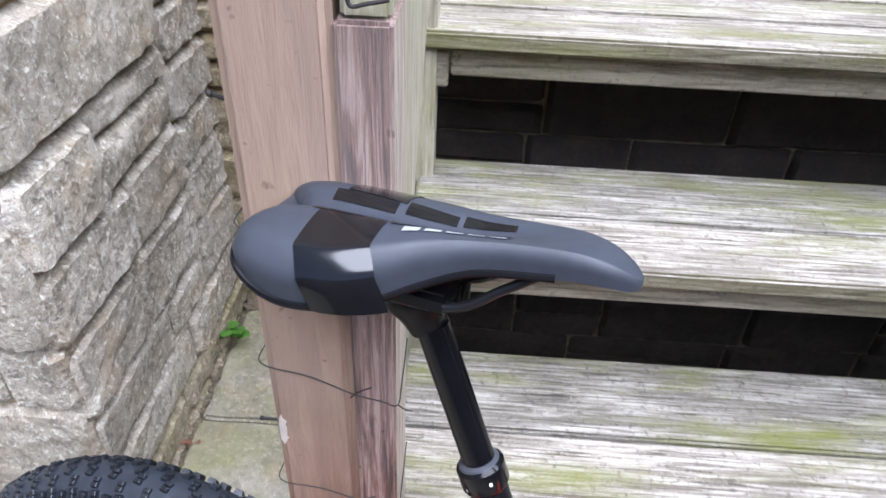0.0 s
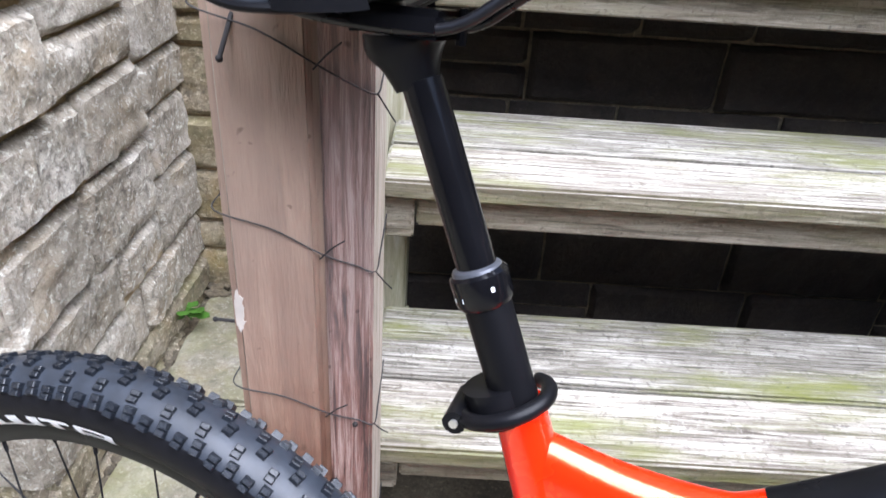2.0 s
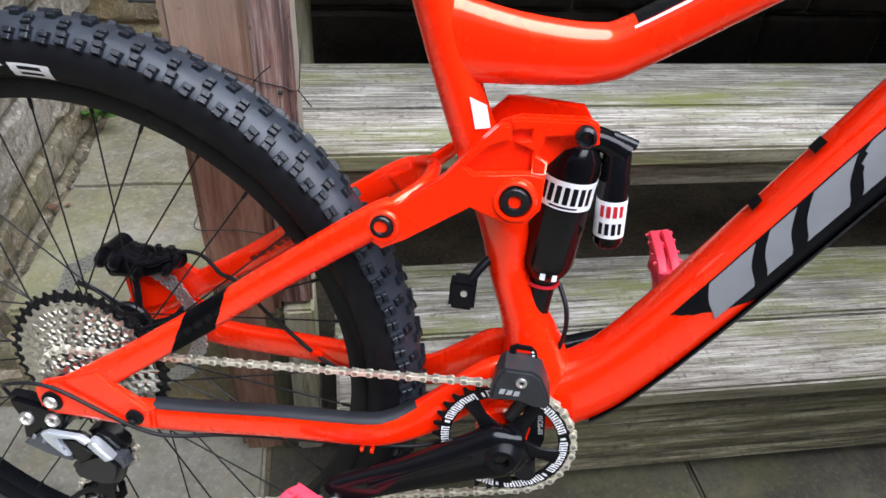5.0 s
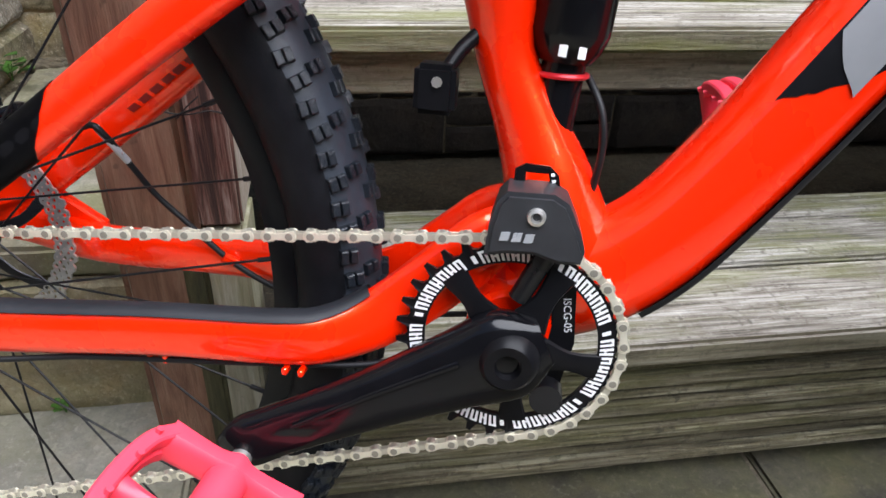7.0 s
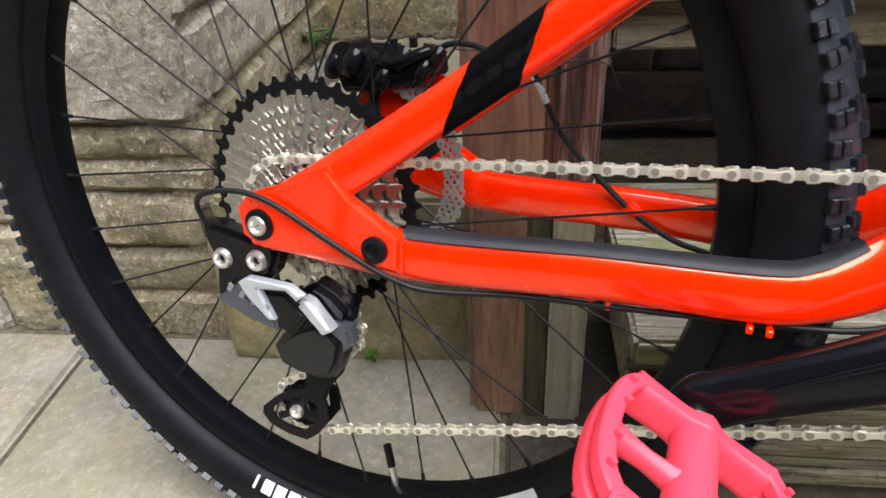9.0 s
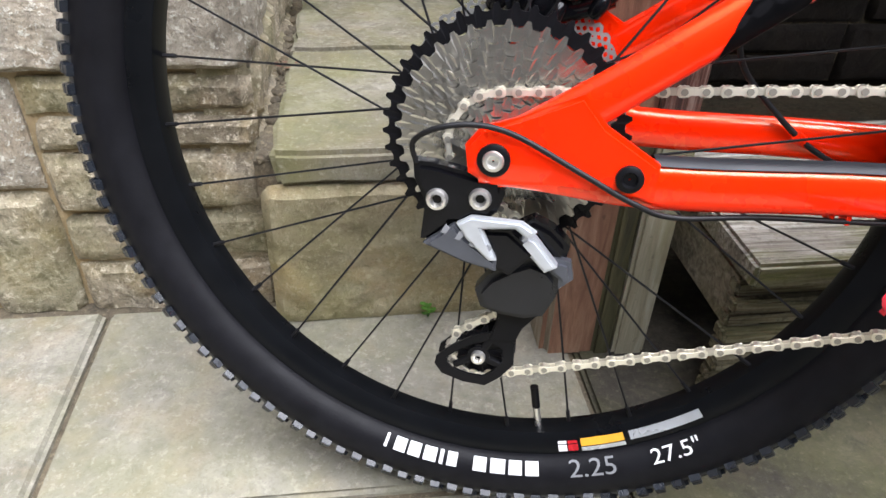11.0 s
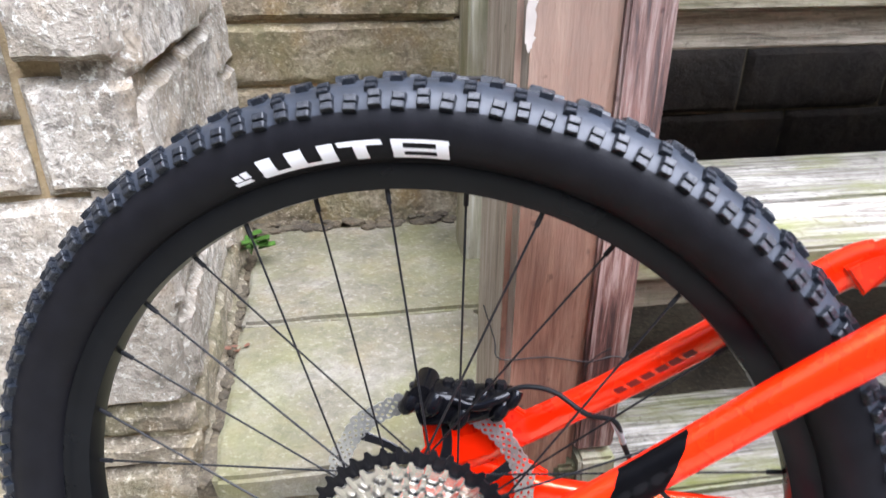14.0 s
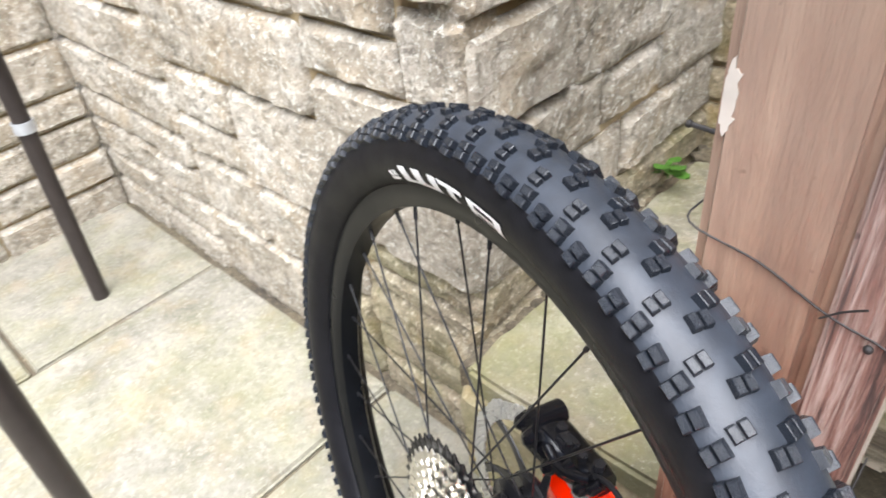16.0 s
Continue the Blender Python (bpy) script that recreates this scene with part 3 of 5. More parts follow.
part("timber", bm, "grey_post", back_post)
side_board = tagged(new("stair_side_board"), "pale weathered board sloping up beside the timber steps", "board")
bm = B()
plate(bm, [(0.218, 0.762), (0.85, 1.375), (0.85, 1.60), (0.218, 1.14)], -0.011, 0.011, 0.003)
part("timber", bm, "grey_post", side_board).matrix_basis = Matrix.Translation((0.201, 0, 0)) @ Matrix.Rotation(radians(90), 4, "Z")
rail_post = tagged(new("rail_post"), "grey timber post standing on the top step", "post")
bm = B()
box(bm, 0.18, 0.285, 0.86, 0.95, 0.94, 1.6, 0.004, 2)
part("timber", bm, "grey_post", rail_post)

# unseen plain walls, added round the yard and behind the camera to cut low light
for nm, (x0, x1, y0, y1), h in (("wall_house", (-2.3, 2.6, -2.75, -2.5), 2.3), ("wall_yard_east", (2.0, 2.2, -2.5, 1.4), 1.9), ("wall_yard_west", (-2.3, -2.1, -2.5, 0.4), 1.9)):
    bm = B()
    box(bm, x0, x1, y0, y1, -0.02, h)
    tagged(part(nm, bm, "screen_wall", None, smooth=False), "unseen plain wall added to cut low light", "wall", kind="structure")


# ---- the bike: x forward, y to its left, z up; leaning on its left side ----
bike = tagged(new("mountain_bike"), "bright orange full-suspension mountain bike with black parts", "bicycle")
bike.matrix_basis = pose(0, 0, 0, -10.14, 0, -17.01)
bike.matrix_basis = Matrix.Translation(Vector((0, 0, 0.3436)) - bike.matrix_basis.to_3x3() @ Vector((0, 0, 0.345))) @ bike.matrix_basis.to_3x3().to_4x4()
HUB, BB = (0.0, 0.345), (0.430, 0.357)

# main frame
bm = B()
tube(bm, [(0.317, 0, 0.760, 0.0175), (0.338, 0, 0.705, 0.0185), (0.362, 0, 0.645, 0.019), (0.400, 0, 0.562, 0.022), (0.410, 0, 0.515, 0.0175), (0.427, 0, 0.477, 0.0205), (0.442, 0, 0.443, 0.027), (0.452, 0, 0.405, 0.034), (0.448, 0, 0.372, 0.036)], 0.018, 16, 32)
main = part("main_frame", bm, "orange", bike, "glossy orange hydroformed main frame")
bm = B()
TOP = [(0.341, 0, 0.707, 0.034, 0.016), (0.395, 0, 0.705, 0.027, 0.018), (0.451, 0, 0.708, 0.0225, 0.019), (0.482, 0, 0.721, 0.020, 0.019), (0.553, 0, 0.769, 0.0195, 0.019), (0.635, 0, 0.824, 0.0195, 0.019), (0.815, 0, 0.945, 0.022, 0.019)]
tube(bm, TOP, 0.02, 20, 40, power=2.6)
part("top_tube", bm, "orange", main)
bm = B()
DOWN = [(0.432, 0, 0.368, 0.030, 0.033), (0.468, 0, 0.383, 0.034, 0.031), (0.501, 0, 0.404, 0.032, 0.029), (0.531, 0, 0.438, 0.0295, 0.029), (0.584, 0, 0.519, 0.029, 0.029), (0.707, 0, 0.723, 0.029, 0.028), (0.822, 0, 0.905, 0.029, 0.027)]
tube(bm, DOWN, 0.03, 24, 48, power=2.8)
part("down_tube", bm, "orange", main)
bm = B()
disc(bm, 0.028, -0.04, 0.04, BB, 32, 0.003)
part("bottom_bracket", bm, "orange", main)
bm = B()
tube(bm, [(0.857, 0, 0.850), (0.810, 0, 0.958)], 0.026, 20)
part("head_tube", bm, "orange", main)

def rocker_in(bm, s):
    """The links run closer together towards the shock."""
    for v in bm.verts:
        f = max(0.0, min(1.0, (v.co.x - 0.375) / 0.045)) * max(0.0, min(1.0, (v.co.z - 0.612) / 0.03))
        v.co.y -= s * f * (0.014 if s < 0 else 0.040)
        v.co.z -= 0.004 * f


# stays, both sides
def chain_rows(s):
    return [(-0.008, s * 0.080, 0.345, 0.018, 0.006), (0.03, s * 0.080, 0.343, 0.017, 0.006), (0.1, s * 0.071, 0.336, 0.016, 0.009), (0.215, s * 0.061, 0.342, 0.0155, 0.009), (0.295, s * 0.054, 0.3435, 0.0165, 0.009), (0.325, s * 0.047, 0.347, 0.017, 0.009), (0.354, s * 0.037, 0.360, 0.019, 0.008), (0.386, s * 0.030, 0.386, 0.020, 0.009), (0.412, s * 0.025, 0.412, 0.018, 0.010), (0.428, s * 0.020, 0.430, 0.006, 0.006)]


for s, side in ((-1, "drive"), (1, "far")):
    bm = B()
    STAY = [(0.314, s * 0.048, 0.576, 0.013, 0.008), (0.293, s * 0.052, 0.563, 0.0145, 0.008), (0.219, s * 0.057, 0.507, 0.0135, 0.009), (0.148, s * 0.063, 0.451, 0.013, 0.009), (0.072, s * 0.073, 0.395, 0.014, 0.008), (0.01, s * 0.080, 0.352, 0.016, 0.006)]
    tube(bm, STAY, 0.013, 16, 24, power=2.8)
    part("seatstay", bm, "orange", bike)
    bm = B()
    tube(bm, chain_rows(s), 0.016, 16, 36, power=2.8)
    part("chainstay", bm, "orange", bike)
    bm = B()
    # a forged link: a bottom skin with a raised rim, a pocket and a slot left open
    LINK = [(0.290, 0.568), (0.300, 0.581), (0.318, 0.586), (0.351, 0.613), (0.368, 0.635), (0.390, 0.661), (0.404, 0.667), (0.452, 0.671), (0.462, 0.667), (0.464, 0.655), (0.440, 0.644), (0.428, 0.630), (0.428, 0.598), (0.418, 0.584), (0.400, 0.583), (0.374, 0.592), (0.325, 0.556), (0.306, 0.545), (0.292, 0.553)]
    if s < 0:
        plate(bm, LINK, s * 0.040, s * 0.049, 0.002)
    else:
        plate(bm, [(0.290, 0.568), (0.318, 0.586), (0.351, 0.613), (0.390, 0.661), (0.404, 0.667), (0.452, 0.671), (0.464, 0.655), (0.404, 0.651), (0.372, 0.620), (0.325, 0.572), (0.306, 0.548)], s * 0.040, s * 0.049, 0.002)
    rocker_in(bm, s)
    rocker = part("rocker_link", bm, "orange", bike)
    for ring in (
        [(0.290, 0.568), (0.300, 0.581), (0.318, 0.586), (0.351, 0.613), (0.368, 0.635), (0.390, 0.661), (0.398, 0.661), (0.399, 0.650), (0.383, 0.643), (0.367, 0.625), (0.374, 0.620), (0.416, 0.626), (0.428, 0.625), (0.428, 0.598), (0.418, 0.584), (0.400, 0.583), (0.374, 0.592), (0.325, 0.556), (0.306, 0.545), (0.292, 0.553)],
        [(0.397, 0.6655), (0.404, 0.667), (0.452, 0.671), (0.462, 0.667), (0.464, 0.655), (0.452, 0.6495), (0.447, 0.659), (0.424, 0.655), (0.420, 0.640), (0.428, 0.636), (0.428, 0.626), (0.417, 0.6255), (0.416, 0.643), (0.402, 0.649), (0.413, 0.6525), (0.413, 0.6595), (0.399, 0.6575)],
    ):
        if s > 0:
            continue  # the far link has no raised rims
        bm = B()
        plate(bm, ring, s * 0.0485, s * 0.058, 0.0015)
        rocker_in(bm, s)
        part("link_rim", bm, "orange", rocker)
    for c, r in (((0.307, 0.566), 0.0145), ((0.408, 0.603), 0.0175)):
        bm = B()
        lathe(bm, [(r - 0.005, s * 0.055), (r - 0.004, s * 0.060), (r - 0.0015, s * 0.0605), (r, s * 0.058), (r + 0.001, s * 0.048), (r - 0.005, s * 0.048)], 32, (c[0], 0, c[1]))
        part("pivot_boss", bm, "orange", rocker)
    for nm, c, r in (("pivot_bolt", (0.308, 0.559), 0.0105), ("pivot_bolt", (0.411, 0.596), 0.0125), ("pivot_bolt", (0.455, 0.653), 0.008))[: 3 if s < 0 else 2]:
        bm = B()
        lathe(bm, [(0.0008, s * 0.0565), (0.0045, s * 0.0570), (0.006, s * 0.060), (r - 0.002, s * 0.0605), (r, s * 0.058), (r, s * 0.050), (0.0008, s * 0.050)], 24, (c[0], 0, c[1]))
        part(nm, bm, "anodised", bike).location = (-0.003, 0, 0.006)
# a bow across the two stays in front of the tyre
bm = B()
tube(bm, [(0.290, -0.052, 0.566, 0.006), (0.316, -0.046, 0.584, 0.006), (0.332, -0.026, 0.593, 0.006), (0.336, 0, 0.595, 0.0065), (0.332, 0.026, 0.593, 0.006), (0.316, 0.046, 0.584, 0.006), (0.290, 0.052, 0.566, 0.006)], 0.006, 12, 24, up=(0, 0, 1))
part("stay_bow", bm, "orange", bike)

# seatpost and saddle
bm = B()
tube(bm, [(0.233, 0, 0.950), (0.286, 0, 0.832)], 0.0128, 20)
seatpost = part("seatpost", bm, "gloss_black", bike, "black dropper seatpost")
bm = B()
tube(bm, [(0.284, 0, 0.836), (0.320, 0, 0.755)], 0.0155, 20)
part("outer_post", bm, "matt_black", seatpost)
bm = B()
tube(bm, [(0.281, 0, 0.842, 0.015), (0.2825, 0, 0.839, 0.019), (0.289, 0, 0.824, 0.019), (0.291, 0, 0.820, 0.0165)], 0.019, 24)
part("collar", bm, "gloss_black", seatpost)
bm = B()
tube(bm, [(0.2803, 0, 0.8440, 0.0135), (0.2808, 0, 0.8428, 0.0158), (0.2818, 0, 0.8405, 0.0165)], 0.017, 24)
part("wiper_ring", bm, "graphite", seatpost, "pale grey wiper ring")
bm = B()
tube(bm, [(0.303, 0, 0.768, 0.021), (0.313, 0, 0.745, 0.021)], 0.021, 24)
clamp = part("seat_clamp", bm, "matt_black", bike, "black quick-release seat clamp")
bm = B()
arcp = []
for k in range(12):
    a = math.radians(-200 + 250 * k / 11)
    u, v = Vector((0.90, 0, 0.44)), Vector((0, 1, 0))
    arcp.append(tuple(Vector((0.3125, 0, 0.757)) + u * (0.030 * math.cos(a)) + v * (0.028 * math.sin(a))))
tube(bm, arcp, 0.0055, 10, 30, up=(-0.4, 0, 0.9))
part("lever", bm, "matt_black", clamp)
bm = B()
tube(bm, [(0.285, -0.022, 0.744), (0.285, 0.016, 0.744)], 0.008, 12, up=(0, 0, 1))
part("clamp_barrel", bm, "matt_black", clamp)
bm = B()
tube(bm, [(0.285, -0.024, 0.744), (0.285, -0.020, 0.744)], 0.003, 8, up=(0, 0, 1))
part("clamp_nut", bm, "steel", clamp)
clamp.location = (-0.004, 0, 0.001)
seatpost.location = (-0.004, 0, 0.003)


def saddle_ring(x, w, z, sk, out=0.0, lo=-1.0, hi=1.0, n=33, slant=0.0):
    """One section over the top of the saddle, from edge to edge (or a stretch of it)."""
    ring = []
    for k in range(n):
        a = lo + (hi - lo) * k / (n - 1)
        y = w * math.copysign(min(1, abs(a) * 1.25) ** 0.9, a)
        over = max(0.0, abs(a) - 0.62) / 0.38
        groove = 0.010 * math.exp(-((y / 0.013) ** 2)) * max(0.0, min(1.0, (0.33 - x) / 0.08))
        drop = 0.020 * (abs(y) / 0.07) ** 2 + sk * over**1.5
        notch = 0.024 * math.exp(-((y / 0.020) ** 2)) * max(0.0, 1 - (x - 0.105) / 0.05)
        ring.append((x + notch + slant * over, y * (1 - 0.06 * over) + math.copysign(out, a) * over, z - drop - groove + out * (1 - over)))
    return ring


SADDLE = [(0.106, 0.030, 1.019, 0.006), (0.111, 0.054, 1.025, 0.012), (0.124, 0.066, 1.031, 0.021), (0.149, 0.071, 1.034, 0.029), (0.178, 0.068, 1.035, 0.031), (0.207, 0.056, 1.036, 0.033), (0.237, 0.039, 1.038, 0.028), (0.267, 0.028, 1.040, 0.021), (0.30, 0.0235, 1.043, 0.0195), (0.328, 0.0215, 1.044, 0.0175), (0.348, 0.018, 1.040, 0.014), (0.362, 0.011, 1.033, 0.010), (0.368, 0.004, 1.028, 0.005)]
rows = spline(SADDLE, 60)
bm = B()
rings = []
for x, w, z, sk in rows:
    ring = saddle_ring(x, w, z, sk)
    for k in range(31, 0, -1):
        a = -1 + 2 * k / 32
        ring.append((x, w * 0.9 * a, z - 0.020 * (w / 0.07) ** 2 - sk * (1 if abs(a) > 0.9 else 0.92)))
    rings.append(ring)
loft(bm, rings)
saddle = part("saddle", bm, "saddle_grey", bike, "slate grey saddle with gloss black panels")


def saddle_panel(name, x0, x1, lo, hi, mat, slant=0.0, n=10, out=0.0008):
    bm = B()
    vs = []
    for i in range(n + 1):
        x = x0 + (x1 - x0) * i / n
        xs = [r[0] for r in rows]
        w, z, sk = (float(np.interp(x, xs, [r[c] for r in rows])) for c in (1, 2, 3))
        vs.append([bm.verts.new(p) for p in saddle_ring(x, w, z, sk, out, lo, hi, 21, slant)])
    for p, q in zip(vs, vs[1:]):
        for k in range(20):
            bm.faces.new((p[k], p[k + 1], q[k + 1], q[k]))
    return part(name, bm, mat, saddle)


saddle_panel("gloss_panel", 0.158, 0.205, -0.99, -0.20, "saddle_gloss", 0.020)
saddle_panel("gloss_panel", 0.158, 0.205, 0.20, 0.99, "saddle_gloss", 0.020)
for lo, hi in ((-0.185, -0.07), (0.07, 0.185)):
    saddle_panel("top_panel", 0.150, 0.200, lo, hi, "saddle_gloss")
    saddle_panel("top_panel", 0.207, 0.245, lo * 1.3, hi * 1.3, "saddle_gloss")
    saddle_panel("top_panel", 0.249, 0.285, lo * 1.6, hi * 1.6, "saddle_gloss")
for k in range(5):
    saddle_panel("silver_mark", 0.218 + 0.0135 * k, 0.2285 + 0.0135 * k, -0.40, -0.30, "silver", n=3)
for s in (-1, 1):
    pts = []
    for x, w, z, sk in rows[1:44:3]:
        p = saddle_ring(x, w, z, sk)[32 if s > 0 else 0]
        pts.append((p[0], p[1], p[2] + 0.001))
    bm = B()
    tube(bm, pts, 0.0028, 8, 40, up=(0, 0, 1))
    part("edge_piping", bm, "matt_black", saddle)
for y in (-0.022, 0.022):
    bm = B()
    tube(bm, [(0.135, y * 1.3, 0.996), (0.17, y, 0.984), (0.25, y, 0.984), (0.287, y * 0.8, 1.006), (0.318, y * 0.4, 1.027)], 0.0035, 10, 24)
    part("rail", bm, "anodised", saddle)
bm = B()
tube(bm, [(0.231, 0, 0.945, 0.0125, 0.0120), (0.226, 0, 0.958, 0.017, 0.016), (0.222, 0, 0.968, 0.024, 0.020), (0.221, 0, 0.974, 0.025, 0.020)], 0.02, 16, 10, power=2.6)
part("head", bm, "matt_black", seatpost)
bm = B()
box(bm, 0.193, 0.250, -0.027, 0.027, 0.974, 0.990, 0.004, 2)
part("rail_clamp", bm, "gloss_black", seatpost)
for x in (0.188, 0.254):
    bm = B()
    tube(bm, [(x, 0, 0.972), (x, 0, 0.992)], 0.0032, 10)
    part("clamp_bolt", bm, "gloss_black", seatpost)
saddle.location = (-0.008, 0, -0.001)


# wheels
def tyre_profile(n=20):
    out = []
    for i in range(n):
        a = math.radians(-140 + 280 * i / (n - 1))
        out.append((0.3152 + 0.0288 * math.cos(a), 0.0310 * math.sin(a)))
    return out + [(r - 0.002, y * 0.8) for r, y in (out[-1], out[0])]


def knob_mesh(split):
    b = B()
    for y in (-0.27, 0.27):
        m = Matrix.Translation((0, y, 0)) @ Matrix.Diagonal((1, 0.46 if split else 0.49, 1, 1))
        q = B()
        bmesh.ops.create_cube(q, size=1.0)
        for v in q.verts:
            if v.co.z > 0:
                v.co.x *= 0.84
                v.co.y *= 0.88
        bmesh.ops.bevel(q, geom=[e for e in q.edges if e.verts[0].co.z > 0 and e.verts[1].co.z > 0], offset=0.07, segments=1, affect="EDGES")
        bmesh.ops.transform(q, matrix=m, verts=q.verts)
        tmp = bpy.data.meshes.new("tmp")
        q.to_mesh(tmp)
        q.free()
        b.from_mesh(tmp)
        bpy.data.meshes.remove(tmp)
    return b


KNOBS = {}


def wheel(parent, c, pieces):
    cx, cz = c
    bm = B()
    lathe(bm, tyre_profile(), 144, (cx, 0, cz))
    bmesh.ops.recalc_face_normals(bm, faces=bm.faces)
    tyre = part("tyre", bm, "rubber", parent, "knobbly black tyre with white sidewall lettering" if pieces else "knobbly black tyre")
    # the crown is paler and bluer than the sidewall
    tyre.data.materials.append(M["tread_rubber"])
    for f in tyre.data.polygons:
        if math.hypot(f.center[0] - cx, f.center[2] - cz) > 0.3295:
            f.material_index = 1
    rows = [(-57, 0.0, 0), (57, 0.5, 0), (-15, 0.25, 1), (15, 0.75, 1)]
    count = 136
    rest = B()
    stock = {}
    for k in (0, 1):
        tmp = bpy.data.meshes.new("tmp")
        q = knob_mesh(k)
        q.to_mesh(tmp)
        q.free()
        stock[k] = tmp
    for tilt, ph, kind in rows:
        sgn = 1 if tilt > 0 else -1
        for i in range(count):
            a = 2 * math.pi * (i + ph) / count
            odd = i % 2
            w, d, h = ((0.0098, 0.0108, 0.0098) if odd else (0.0092, 0.0114, 0.0098)) if kind == 0 else ((0.0094, 0.0112, 0.0072) if odd else (0.0088, 0.0104, 0.0072))
            if kind == 1:
                tl = math.radians((10 if odd else 31) * sgn)
            else:
                tl = math.radians(tilt + (2 if odd else -2) * sgn)
            tw = math.radians(5 if odd else -3) * sgn
            rr, yy = 0.3152 + 0.0288 * math.cos(tl), 0.0310 * math.sin(tl)
            m = Matrix.Translation((cx + rr * math.cos(a), yy, cz + rr * math.sin(a))) @ Matrix.Rotation(-a + math.pi / 2, 4, "Y") @ Matrix.Rotation(-tl, 4, "X") @ Matrix.Rotation(tw, 4, "Z") @ Matrix.Diagonal((w, d, h, 1))
            deg = math.degrees(a) % 360
            if pieces and (deg < 165 or deg > 333):
                if kind not in KNOBS:
                    KNOBS[kind] = part("knob", knob_mesh(kind), "knob_rubber", tyre, smooth=False)
                    KNOBS[kind].matrix_basis = m
                else:
                    same(KNOBS[kind], m, tyre)
            else:
                v0 = len(rest.verts)
                rest.from_mesh(stock[kind])
                rest.verts.ensure_lookup_table()
                bmesh.ops.transform(rest, matrix=m, verts=rest.verts[v0:])
    tagged(part("tread", rest, "knob_rubber", tyre, smooth=False), kind="stuff")
    bm = B()
    lathe(bm, [(0.2955, -0.0135), (0.2970, -0.0155), (0.2920, -0.0160), (0.2820, -0.0150), (0.2725, -0.010), (0.2710, 0.0), (0.2725, 0.010), (0.2820, 0.0150), (0.2920, 0.0160), (0.2970, 0.0155), (0.2955, 0.0135), (0.2870, 0.011), (0.2870, -0.011)], 120, (cx, 0, cz))
    bmesh.ops.recalc_face_normals(bm, faces=bm.faces)
    rim = part("rim", bm, "rim_black", parent, "black alloy rim")
    bm = B()
    lathe(bm, [(0, -0.055), (0.012, -0.055), (0.014, -0.035), (0.026, -0.034), (0.027, -0.030), (0.016, -0.026), (0.014, 0.0), (0.016, 0.026), (0.027, 0.030), (0.027, 0.034), (0.014, 0.036), (0.012, 0.062), (0, 0.062)], 32, (cx, 0, cz), closed=False)
    part("hub", bm, "anodised", parent)
    for i in range(32):
        a = 2 * math.pi * (i + 0.52) / 32
        s = 1 if i % 2 else -1
        cross = math.radians(68) * (1 if ((i + 1) // 2) % 2 else -1)
        e = (cx + 0.2730 * math.cos(a), s * 0.003, cz + 0.2730 * math.sin(a))
        h = (cx + 0.026 * math.cos(a + cross), s * 0.031, cz + 0.026 * math.sin(a + cross))
        bm = B()
        tube(bm, [h, e], 0.0009, 6)
        part("spoke", bm, "spoke", rim)
        u = (Vector(h) - Vector(e)).normalized()
        bm = B()
        tube(bm, [Vector(e), Vector(e) + u * 0.012], 0.0018, 8)
        part("nipple", bm, "spoke", rim)
    return tyre, rim


rear_tyre, rear_rim = wheel(bike, HUB, True)
front_tyre, front_rim = wheel(bike, (1.163, 0.345), False)

# fork
for s in (-1, 1):
    bm = B()
    tube(bm, [(1.163, s * 0.06, 0.345, 0.016), (1.02, s * 0.062, 0.58, 0.021), (0.95, s * 0.062, 0.71, 0.019), (0.874, s * 0.062, 0.858, 0.0175)], 0.018, 16, 16)
    part("fork_leg", bm, "matt_black", bike)
bm = B()
tube(bm, [(0.868, -0.07, 0.856), (0.860, 0, 0.864), (0.868, 0.07, 0.856)], 0.022, 16, 12, up=(1, 0, 0))
part("fork_crown", bm, "matt_black", bike)

# writing and marks on the wheel
def text_bm(words, size):
    cu = bpy.data.curves.new("words", "FONT")
    cu.body, cu.size, cu.align_x, cu.resolution_u = words, size, "CENTER", 3
    ob = bpy.data.objects.new("words", cu)
    scene.collection.objects.link(ob)
    dep = bpy.context.evaluated_depsgraph_get()
    me = bpy.data.meshes.new_from_object(ob.evaluated_get(dep))
    bm = B()
    bm.from_mesh(me)
    bpy.data.objects.remove(ob)
    bpy.data.curves.remove(cu)
    bpy.data.meshes.remove(me)
    return bm


def side_point(theta, deg, out=0.0006):
    """A place on the drive side of the rear tyre: theta round the wheel, deg round its section."""
    a = math.radians(deg)
    r, y = 0.3152 + (0.0288 + out) * math.cos(a), (0.0310 + out) * math.sin(a)
    return Vector((HUB[0] + r * math.cos(theta), y, HUB[1] + r * math.sin(theta)))


def tyre_block(t0, t1, d0, d1, mat="white", slant=0.0, name="sidewall_mark"):
    bm = B()
    n = 8
    vs = [[bm.verts.new(side_point(math.radians(t0 + (t1 - t0) * i / n + slant * (j / 4 - 0.5)), d0 + (d1 - d0) * j / 4)) for j in range(5)] for i in range(n + 1)]
    for p, q in zip(vs, vs[1:]):
        for j in range(4):
            bm.faces.new((p[j], p[j + 1], q[j + 1], q[j]))
    return part(name, bm, mat, rear_tyre, smooth=True)


def tyre_words(words, t_mid, size, d0, per_m, flip):
    """Words bent onto the sidewall; flip: their tops point to the hub."""
    bm = text_bm(words, size)
    bmesh.ops.triangulate(bm, faces=bm.faces)
    for v in bm.verts:
        x, z = v.co.x, v.co.y
        th = math.radians(t_mid) + (x if flip else -x) / 0.307
        v.co = side_point(th, d0 - z * per_m if flip else d0 + z * per_m)
    return part("lettering", bm, "white", rear_tyre, smooth=False)


